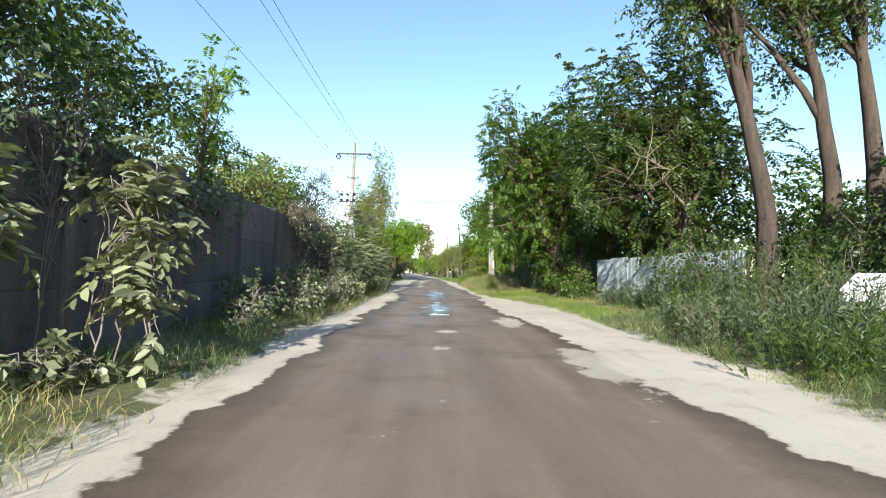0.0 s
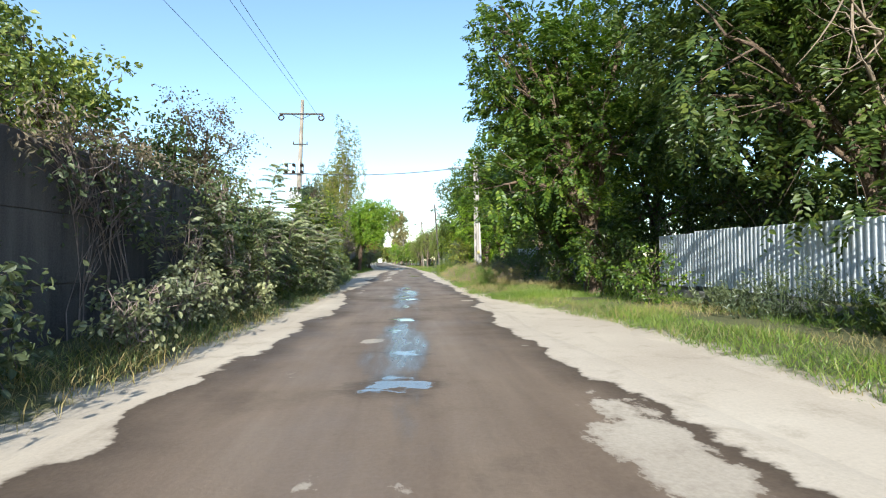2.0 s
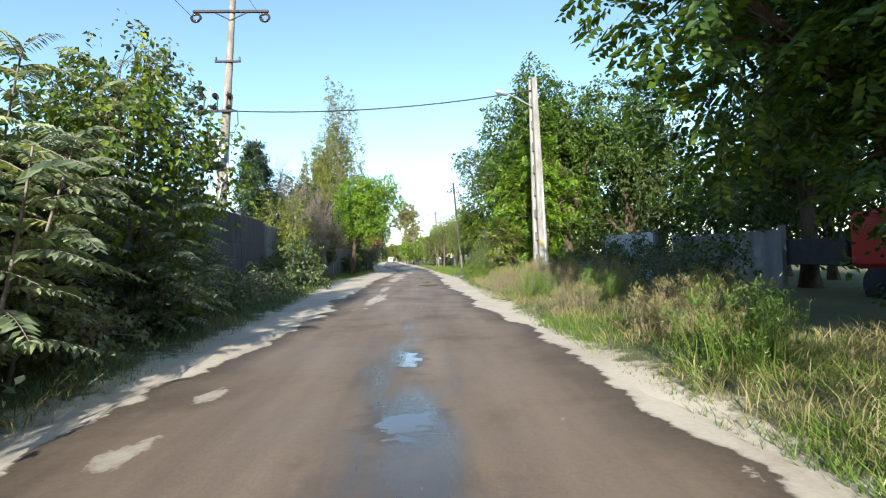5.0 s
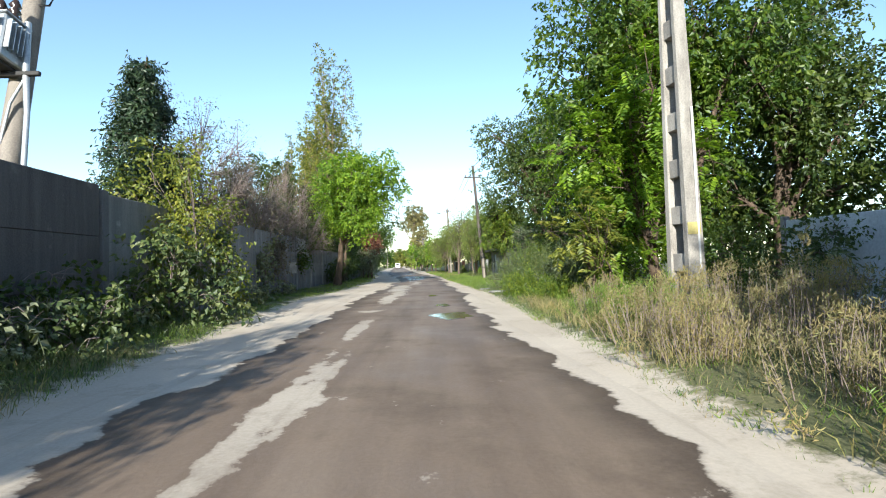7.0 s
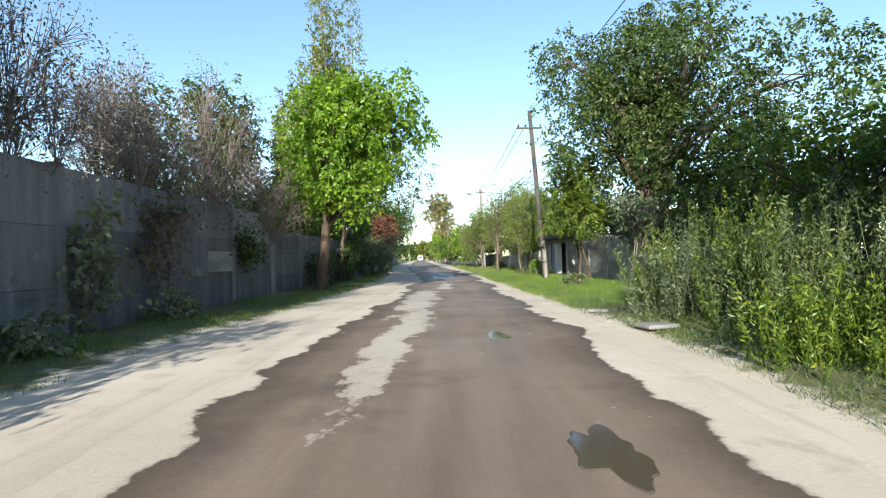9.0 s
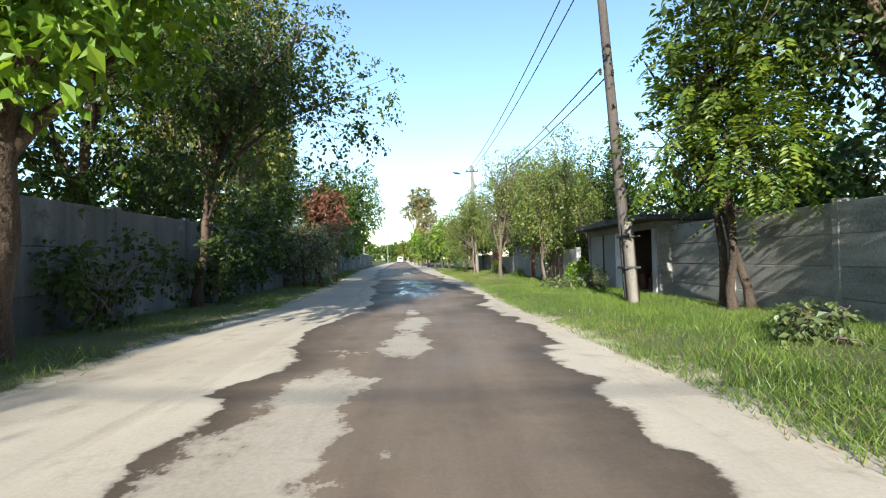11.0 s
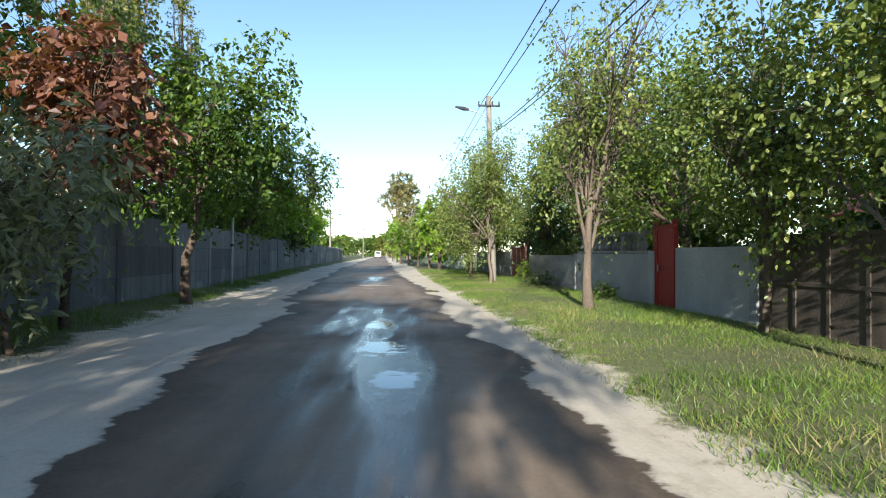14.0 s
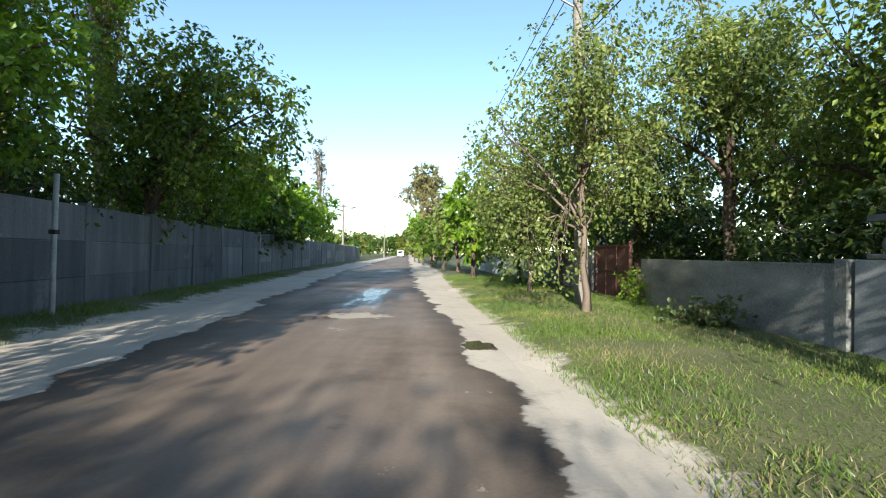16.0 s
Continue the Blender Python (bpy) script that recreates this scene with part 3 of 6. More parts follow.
# ---------------------------------------------------------------- the street's plan: edges as functions of the way along it
YS = (-40, 0, 15, 22, 30, 40, 50, 60, 70, 80, 90, 100, 110, 125, 200, 420)
ASPHALT_L = (-2.0, -2.0, -1.9, -1.6, -1.75, -2.1, -2.1, -2.2, -1.85, -1.85, -2.9, -3.9, -5.0, -6.3, -11.0, -24.0)
ASPHALT_R = (2.8, 2.8, 2.6, 2.2, 2.4, 2.1, 1.75, 1.8, 1.5, 1.45, 0.9, 0.25, -0.7, -1.9, -6.6, -19.6)
OUTER_L = (-2.2, -2.2, -2.7, -2.7, -2.6, -3.1, -3.8, -4.7, -4.1, -4.2, -4.9, -6.0, -7.0, -8.4, -13.0, -26.0)
OUTER_R = (3.6, 3.9, 4.4, 4.5, 2.8, 2.75, 2.85, 3.0, 2.5, 1.95, 1.75, 1.15, 0.55, 0.0, -4.4, -17.3)
WALL_L = (-4.7, -4.7, -4.7, -4.75, -5.1, -5.6, -6.0, -6.35, -6.5, -6.5, -6.7, -7.2, -8.3, -10.0, -15.0, -28.0)


def edge(table, y):
    return np.interp(y, YS, table)


def ribbon(name, mat, ys, cols, kind="structure", label="", category="", parent=None):
    """A sheet whose rows lie at ys and whose columns come from cols(y) as (x, z) arrays."""
    rows = [np.stack([x, np.full_like(x, y), z], -1) for y in ys for x, z in (cols(y),)]
    n = rows[0].shape[0]
    v = np.concatenate(rows)
    i, j = np.meshgrid(np.arange(len(ys) - 1), np.arange(n - 1), indexing="ij")
    a = (i * n + j).ravel()
    ob = part(name, np_mesh(name, v, np.stack([a, a + 1, a + n + 1, a + n], -1), smooth=True), mat, parent, label, kind)
    if category:
        tagged(ob, category=category)
    return ob


def fuzz(y, scale, seed):
    return noise.noise(Vector((y * scale, seed * 7.3, 1.7)))


ASPHALT_SHARE = np.concatenate([[0, 0.02, 0.04, 0.06], np.linspace(0.085, 0.915, 36), [0.94, 0.96, 0.98, 1]])
ROWS = np.concatenate([np.arange(-30, 0, 1.0), np.arange(0, 118, 0.24), np.arange(118, 200, 2.5), np.arange(200, 430, 10.0)])


def asphalt_cols(y):
    l = edge(ASPHALT_L, y) - 0.5 + 0.2 * fuzz(y, 0.31, 1)
    r = edge(ASPHALT_R, y) + 0.5 + 0.2 * fuzz(y, 0.33, 4)
    x = l + (r - l) * ASPHALT_SHARE
    z = 0.008 + 0.003 * np.sin(x * 1.7 + y * 0.4) * np.cos(y * 0.9)
    z[[0, -1]], z[[1, -2]], z[[2, -3]] = -0.022, -0.009, 0.002
    return x, z


def shoulder_cols(y):
    l, r = edge(OUTER_L, y) - 0.9, edge(OUTER_R, y) + 0.9
    x = np.linspace(l, r, 34)
    z = np.array([0.012 * noise.noise(Vector((a * 1.1, y * 0.9, 3))) - 0.002 for a in x])
    inside = (x > edge(ASPHALT_L, y) - 0.45) & (x < edge(ASPHALT_R, y) + 0.45)
    z = np.where(inside, -0.016, z)
    out = np.maximum(edge(OUTER_L, y) - x, x - edge(OUTER_R, y))
    return x, np.where(out > 0, z - 0.05 * out, z)


GX = np.concatenate([np.linspace(-700, -60, 9), np.linspace(-40, -14, 9), np.arange(-12.5, 13, 0.42), np.linspace(15, 40, 9), np.linspace(60, 700, 9)])
GY = np.concatenate([np.linspace(-700, -60, 8), np.arange(-40, 0, 2.0), np.arange(0, 125, 0.55), np.linspace(128, 200, 25), np.linspace(220, 1400, 16)])


def ground_z(x, y):
    """Height of the verge: it dips under the road and rises a little beyond its edges."""
    side = 8 if np.mean(x) > 0 else 9
    out = np.maximum(edge(OUTER_L, y) - x, x - edge(OUTER_R, y)) + 0.4 * fuzz(y, 0.6, side) + 0.26 * fuzz(y, 1.9, side + 3) + 0.3 * noise.noise(Vector((float(np.mean(x)) * 1.6, y * 1.6, 4.0)))
    return np.clip(0.018 + 0.12 * out, -0.12, 0.11)


def ground_cols(y):
    z = np.array([float(ground_z(a, y)) + (0.035 * noise.noise(Vector((a * 0.8, y * 0.8, 9))) if abs(a) < 40 else 0) for a in GX])
    inside = (GX > edge(OUTER_L, y) + 0.6) & (GX < edge(OUTER_R, y) - 0.6)
    return GX, np.where(inside, -0.14, z)


ground = ribbon("ground", "soil", GY, ground_cols, label="dry grassy earth on both sides of the street", category="ground")
pavement = ribbon("pavement", "sand", ROWS[::2], shoulder_cols, label="pale dusty sand shoulders of the street", category="road shoulder")
road = ribbon("road", "asphalt", ROWS, asphalt_cols, label="damp muddy brown asphalt road with worn edges", category="road")

# how far past the road's edge a place lies
for ob in (ground, pavement):
    at = np.array([v.co[:2] for v in ob.data.vertices])
    past = np.maximum(edge(OUTER_L, at[:, 1]) - at[:, 0], at[:, 0] - edge(OUTER_R, at[:, 1]))
    ob.data.attributes.new("out", "FLOAT", "POINT").data.foreach_set("value", np.clip(past, -3, 3).astype(np.float32))

# dust that has caked in patches and strips: (x, y, half width, half length)
CAKED = [(0.2, 10.9, 0.16, 0.2), (0.35, 13.2, 0.2, 0.2), (2.0, 15.5, 0.28, 1.2), (2.3, 9.6, 0.3, 1.6), (-0.2, 20.2, 0.14, 0.16), (2.2, 27.8, 0.2, 0.3),
         (-1.5, 32.1, 0.14, 0.35), (-1.5, 33.6, 0.1, 0.25), (-0.95, 44.6, 0.12, 2.4), (-0.75, 45.4, 0.1, 1.8), (-1.0, 50.0, 0.12, 1.6),
         (-1.1, 67.4, 0.42, 4.2), (-1.05, 59.0, 0.24, 2.6), (-0.9, 62.2, 0.3, 2.2), (-0.4, 73.2, 0.26, 0.9), (-0.38, 75.0, 0.27, 1.2), (-0.5, 77.4, 0.16, 0.7),
         (-1.2, 54.0, 0.25, 0.3), (-1.0, 51.5, 0.2, 0.4), (-1.9, 103.0, 0.6, 0.5), (-3.6, 129.0, 0.7, 2.4), (0.35, 112.0, 0.3, 1.5)]
lanes = np.array([v.co[:2] for v in road.data.vertices])
# how far inside the road's edge a place lies
inward = np.minimum(lanes[:, 0] - edge(ASPHALT_L, lanes[:, 1]), edge(ASPHALT_R, lanes[:, 1]) - lanes[:, 0])
road.data.attributes.new("inward", "FLOAT", "POINT").data.foreach_set("value", np.clip(inward, -1, 2).astype(np.float32))
cake = np.zeros(len(lanes))
for x, y, rx, ry in CAKED:
    far = np.hypot((lanes[:, 0] - x) / (rx * 1.5), (lanes[:, 1] - y) / (ry * 1.25))
    cake = np.maximum(cake, np.clip(1.25 - far, 0, 1))
road.data.attributes.new("caked", "FLOAT", "POINT").data.foreach_set("value", cake.astype(np.float32))

# hollows that hold water: (x, y, half width, half length)
DAMP = [(0.2, 17.4, 0.4, 0.4), (0.3, 19.1, 0.24, 0.3), (0.1, 21.3, 0.16, 0.3), (0.25, 23.0, 0.26, 0.5), (0.3, 28.5, 0.36, 0.45), (0.27, 29.9, 0.24, 0.35), (0.3, 31.0, 0.18, 0.3), (0.35, 32.6, 0.28, 0.5), (0.35, 35.0, 0.17, 0.7),
        (0.3, 26.0, 0.13, 0.5), (-0.35, 87.6, 0.34, 0.6), (-0.6, 89.4, 0.36, 0.8), (-0.75, 91.6, 0.3, 0.8), (-0.45, 95.0, 0.17, 0.12), (-0.9, 96.6, 0.1, 0.1)]
# stretches that stay wet, alike
FILM = [(0.3, 20.0, 0.4, 3.0), (0.3, 31.0, 0.5, 6.0), (-0.4, 84.0, 0.9, 2.4), (-0.6, 88.0, 0.8, 3.0), (-1.0, 92.5, 0.9, 2.6), (-2.2, 108.0, 0.7, 4.0)]
for field, spots in (("damp", DAMP), ("film", FILM)):
    share = np.zeros(len(lanes))
    for x, y, rx, ry in spots:
        far = np.hypot((lanes[:, 0] - x) / (rx * 1.5), (lanes[:, 1] - y) / (ry * 1.4))
        share = np.maximum(share, np.clip(1.3 - far, 0, 1))
    road.data.attributes.new(field, "FLOAT", "POINT").data.foreach_set("value", share.astype(np.float32))


def splat(name, label, category, cx, cy, rx, ry, mat, z=0.026, seed=0, kind="structure", group=""):
    """A ragged flat patch lying on the road: a puddle or caked dust."""
    rng = np.random.default_rng(seed + 100)
    n = 110
    a = np.linspace(0, 2 * np.pi, n, endpoint=False)
    r = np.array([1 + 0.5 * noise.noise(Vector((1.1 * math.cos(q), 1.1 * math.sin(q), seed * 3.1))) + 0.34 * noise.noise(Vector((2.6 * math.cos(q), 2.6 * math.sin(q), seed * 1.7))) for q in a])
    edge_v = np.stack([cx + rx * r * np.cos(a), cy + ry * r * np.sin(a), np.full(n, z - 0.016)], -1)
    mid = np.stack([cx + 0.93 * rx * r * np.cos(a), cy + 0.93 * ry * r * np.sin(a), np.full(n, z)], -1)
    v = np.concatenate([edge_v, mid, [[cx, cy, z]]])
    i = np.arange(n)
    k = (i + 1) % n
    q = np.stack([i, k, n + k, n + i], -1)
    t = np.stack([n + i, n + k, np.full(n, 2 * n)], -1)
    ob = part(name, np_mesh(name, v, q, t), mat, None, label, kind)
    return tagged(ob, category=category, group=group)


for i, (x, y, rx, ry) in enumerate([(0.95, 52.1, 0.5, 0.75), (0.83, 55.4, 0.24, 0.5), (0.57, 60.2, 0.2, 0.4), (0.42, 99.9, 0.22, 0.4)]):
    splat("puddle", "shallow muddy puddle on the asphalt reflecting the sky", "puddle", x, y, rx, ry, "water", 0.0145 + 0.0002 * i, i, group="puddles")

# ---------------------------------------------------------------- walls


def slab_mesh(name, length, height, thick, bevel=0.012):
    me = bpy.data.meshes.new(name)
    bm = box(0, length, -thick / 2, thick / 2, 0, height, bevel)
    bm.to_mesh(me)
    bm.free()
    return me


def panel_wall(name, label, line, height, bay=3.0, rows=3, mat="concrete", post=0.2, thick=0.12, cap=0.0, start=0.0):
    """A wall of stacked concrete slabs between posts along line(y) from y0 to y1; heights by height(y)."""
    y0, y1, at = line
    root = tagged(new(name), label, "wall", "", "structure")
    ys = np.arange(y0, y1 + 0.01, bay)
    cache = {}
    for n, (a, b) in enumerate(zip(ys[:-1], ys[1:])):
        xa, xb = at(a), at(b)
        h = height((a + b) / 2)
        length = round(math.hypot(xb - xa, b - a) - post * 0.5, 3)
        turn = math.degrees(math.atan2(b - a, xb - xa))
        key = (round(length, 2), round(h, 2))
        if key not in cache:
            cache[key] = slab_mesh("slab", length, h / rows - 0.003, thick)
            cache[key].materials.append(M[mat])
            cache["post", key[1]] = slab_mesh("post", post, h + 0.1, thick + 0.07, 0.015)
            cache["post", key[1]].materials.append(M[mat])
        for k in range(rows):
            ob = new("slab", cache[key])
            ob.parent = root
            ob.matrix_world = pose(xa, a, -0.06 + k * h / rows, 0, 0, turn) @ Matrix.Translation((post * 0.4, 0.012 * math.sin(n * 2.3 + k), 0))
        ob = new("post", cache["post", key[1]])
        ob.parent = root
        ob.matrix_world = pose(xa, a, -0.1, 0.5 * math.sin(n * 1.7), 0.4 * math.cos(n), turn) @ Matrix.Translation((-post / 2, 0, 0))
    return root


def left_wall_x(y):
    return float(edge(WALL_L, y))


panel_wall("wall_left", "tall dark concrete panel wall in shade", (-26, 50.2, left_wall_x), lambda y: 3.05, 2.93, mat="dark_concrete")
panel_wall("wall_left_mid", "tall weathered grey concrete panel wall in shade", (50.3, 70.1, left_wall_x), lambda y: 2.9, 3.28)
panel_wall("wall_left_lower", "grey concrete panel wall with posts, under overhanging trees", (70.4, 178.5, left_wall_x), lambda y: 2.2 if y > 84 else 2.4)

# low fence and slab wall on the other side of the street
panel_wall("wall_right_low", "low stained concrete fence half hidden by creepers", (62.0, 70.6, lambda y: 6.6 - 0.03 * (y - 62)), lambda y: 1.4, 1.7, 2, "old_concrete")
panel_wall("wall_right_slabs", "rough wall of stacked stained concrete slabs", (71.0, 79.6, lambda y: 6.55), lambda y: 2.05, 2.85, 4, "old_concrete", 0.16, 0.2)


def right_wall_x(y):
    return float(np.interp(y, (85.5, 90, 95, 100, 107, 112, 140, 170), (5.75, 5.6, 5.45, 5.25, 5.2, 5.0, 3.6, 1.6)))


panel_wall("wall_right_grey", "plain grey plastered garden wall dappled with sun", (86.0, 87.95, right_wall_x), lambda y: 1.55, 1.9, 1, "plaster")
panel_wall("wall_right_mid", "grey plastered garden wall beside the red gate", (90.75, 93.3, right_wall_x), lambda y: 1.5, 2.5, 1, "plaster")
panel_wall("wall_right_garden", "grey plastered garden wall with concrete posts", (94.25, 99.4, right_wall_x), lambda y: 1.38, 5.05, 1, "plaster", 0.22)
panel_wall("wall_right_field", "stained concrete garden wall streaked by sunlight", (99.45, 106.4, right_wall_x), lambda y: 1.32, 6.7, 1, "old_concrete", 0.24)
panel_wall("wall_right_far", "old concrete wall behind roadside trees", (110.0, 121.0, right_wall_x), lambda y: 1.5, 2.7, 2, "old_concrete")


def openwork(y0, y1):
    """A pierced concrete balustrade that crowns a stretch of the garden wall."""
    root = thing("balustrade", (right_wall_x(y0), y0, 1.33), "pierced grey concrete balustrade crowning the garden wall", "balustrade")
    turn = math.atan2(right_wall_x(y1) - right_wall_x(y0), y1 - y0)
    root.rotation_euler = (0, 0, -turn)
    length = math.hypot(y1 - y0, right_wall_x(y1) - right_wall_x(y0))
    part("rail", box(-0.07, 0.07, 0.1, length - 0.1, 0.46, 0.55, 0.01), "concrete", root)
    part("plinth", box(-0.07, 0.07, 0.1, length - 0.1, 0.0, 0.06, 0.01), "concrete", root)
    prof = [(0.045, 0.06), (0.075, 0.12), (0.085, 0.18), (0.05, 0.28), (0.04, 0.34), (0.06, 0.42), (0.05, 0.46)]
    baluster = tube_mesh("baluster", [([(0, 0, z) for _, z in prof], [r for r, _ in prof])], 8)
    baluster.materials.append(M["concrete"])
    for i in range(int(length / 0.24) - 1):
        ob = new("baluster", baluster)
        ob.parent = root
        ob.location = (0, 0.25 + 0.24 * i, 0)
    return root


openwork(94.5, 99.2)


def gate(name, label, y0, y1, height, mat, ribs, x=None):
    """A sheet-metal gate leaf on posts, with a frame, ribs and a handle."""
    xa, xb = (right_wall_x(y0), right_wall_x(y1)) if x is None else (x, x)
    root = thing(name, (xa, y0, 0), label, "gate")
    root.rotation_euler = (0, 0, -math.atan2(xb - xa, y1 - y0))
    w = y1 - y0
    part("leaf", box(-0.02, 0.02, 0.09, w - 0.09, 0.06, height - 0.04, 0.005), mat, root)
    bm = bmesh.new()
    for z in (0.06, height * 0.5, height - 0.1):
        add_box(bm, -0.045, -0.021, 0.09, w - 0.09, z, z + 0.06, 0.004)
    for y in np.linspace(0.09, w - 0.15, ribs):
        add_box(bm, -0.043, -0.0215, y, y + 0.06, 0.121, height - 0.101, 0.004)
    part("frame", bm, mat, root)
    for y in (0.0, w - 0.08):
        part("post", box(-0.05, 0.05, y, y + 0.085, -0.1, height + 0.06, 0.006), mat, root)
    part("handle", box(-0.09, -0.046, w - 0.28, w - 0.24, height * 0.45, height * 0.45 + 0.16, 0.008), "galvanised", root)
    return root


gate("red_gate", "dark red painted sheet-metal garden gate, closed", 93.3, 94.2, 2.0, "red_paint", 2)
gate("brown_gate", "dark brown wooden yard gate, closed", 87.95, 90.65, 1.65, "dark_wood", 5)
gate("brown_gate", "faded reddish brown sheet-metal gate under a tree", 107.0, 109.8, 1.7, "brown_paint", 4)

# corrugated white fence on a dark plinth


def sheet_fence():
    root = thing("sheet_fence", (8.25, 15.8, 0), "white corrugated sheet-metal fence on a concrete plinth", "fence")
    n = 6
    w = 2.0
    prof = []
    steps = 112
    for i in range(steps + 1):
        s = i / steps
        prof.append((0.012 * (1 if math.sin(s * 2 * math.pi * 14) > 0.2 else -1 if math.sin(s * 2 * math.pi * 14) < -0.2 else 0), s * w))
    v = [(x, y, z) for z in (0.45, 1.95) for x, y in prof]
    q = [(i, i + 1, steps + 2 + i, steps + 1 + i) for i in range(steps)]
    me = np_mesh("sheet", v, q)
    me.materials.append(M["white_sheet"])
    for i in range(n):
        ob = new("sheet", me)
        ob.parent = root
        ob.location = (0.01 * (i % 2), i * w, 0.03 * math.sin(i * 2))
        mod = ob.modifiers.new("thick", "SOLIDIFY")
        mod.thickness = 0.004
        part("post", box(0.04, 0.1, i * w - 0.03, i * w + 0.03, -0.1, 1.9, 0.005), "iron", root)
    part("plinth", box(-0.02, 0.2, -0.2, n * w + 0.2, -0.15, 0.34, 0.02), "old_concrete", root)
    return root


sheet_fence()


def slab_panel(x, y, turn, w, h, label, mat="concrete"):
    root = thing("fence_panel", (x, y, 0), label, "fence panel", turn=turn)
    part("panel", box(0, w, -0.05, 0.05, 0.02, h, 0.012), mat, root)
    part("post", box(-0.14, -0.004, -0.08, 0.08, -0.1, h + 0.1, 0.012), "concrete", root)
    part("post", box(w + 0.004, w + 0.14, -0.08, 0.08, -0.1, h + 0.1, 0.012), "concrete", root)


slab_panel(7.6, 33.2, 8, 2.3, 1.95, "bare grey concrete fence panel among weeds")
slab_panel(9.2, 52.2, -85, 4.2, 2.05, "pale bluish grey fence panel behind bushes", "white_sheet")
slab_panel(10.2, 47.6, -85, 5.0, 1.8, "dark weathered fence panel behind dry weeds")
slab_panel(8.1, 70.0, -95, 6.5, 1.9, "dark fence panel behind tall weeds")

# ---------------------------------------------------------------- garages, houses


def garage_row():
    root = thing("garage", (6.1, 79.7, 0), "grey concrete garage with an open dark bay and flat tarred roof", "garage")
    part("back_wall", box(4.3, 4.45, -0.2, 6.2, -0.1, 2.2), "old_concrete", root)
    part("side_wall", box(0.02, 4.3, -0.15, 0.0, -0.1, 2.12, 0.01), "old_concrete", root)
    part("side_wall", box(0.02, 4.3, 6.05, 6.2, -0.1, 2.12, 0.01), "plaster", root)
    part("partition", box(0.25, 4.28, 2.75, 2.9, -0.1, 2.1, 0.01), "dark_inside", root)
    part("lintel", box(-0.02, 0.2, 0.02, 6.03, 1.93, 2.13, 0.01), "old_concrete", root)
    part("pier", box(-0.06, 0.24, 2.45, 3.0, -0.1, 1.925, 0.012), "white_paint", root, "whitewashed concrete pier")
    part("pier", box(-0.02, 0.2, 0.0, 0.25, -0.1, 1.925, 0.012), "plaster", root)
    part("door", box(0.06, 0.12, 3.02, 4.45, -0.05, 1.92, 0.006), "plaster", root, "grey painted sheet garage door leaf")
    part("door", box(0.06, 0.12, 4.53, 5.95, -0.05, 1.92, 0.006), "plaster", root, "grey painted sheet garage door leaf")
    part("door_post", box(0.03, 0.16, 4.452, 4.528, -0.1, 1.925), "iron", root)
    bm = bmesh.new()
    add_box(bm, -0.45, 4.7, -0.4, 6.45, 2.135, 2.29, 0.02)
    for i in range(5):
        add_box(bm, -0.55 + 0.03 * (i % 2), -0.38, -0.3 + 1.35 * i, 0.98 + 1.35 * i, 2.16, 2.31 + 0.02 * (i % 3), 0.01)
    part("roof", bm, "roofing", root, "tarred flat roof with a ragged edge")
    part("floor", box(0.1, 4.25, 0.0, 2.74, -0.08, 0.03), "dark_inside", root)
    rng = np.random.default_rng(5)
    for i in range(7):
        s = rng.uniform(0.15, 0.4)
        junk = thing("scrap_piece", (6.6 + rng.uniform(0, 1.2), 80.3 + 0.32 * i, 0.03), "rusty scrap metal piece heaped in the open bay", "scrap", "scrap in the garage", turn=rng.uniform(0, 180))
        part("plate", box(-s, s, -0.06, 0.06, 0, 0.25 + s, 0.02), "rust", junk)
        part("bracket", box(-0.05, 0.05, 0.062, 0.3, 0.05, 0.2, 0.015), "rust", junk)


garage_row()


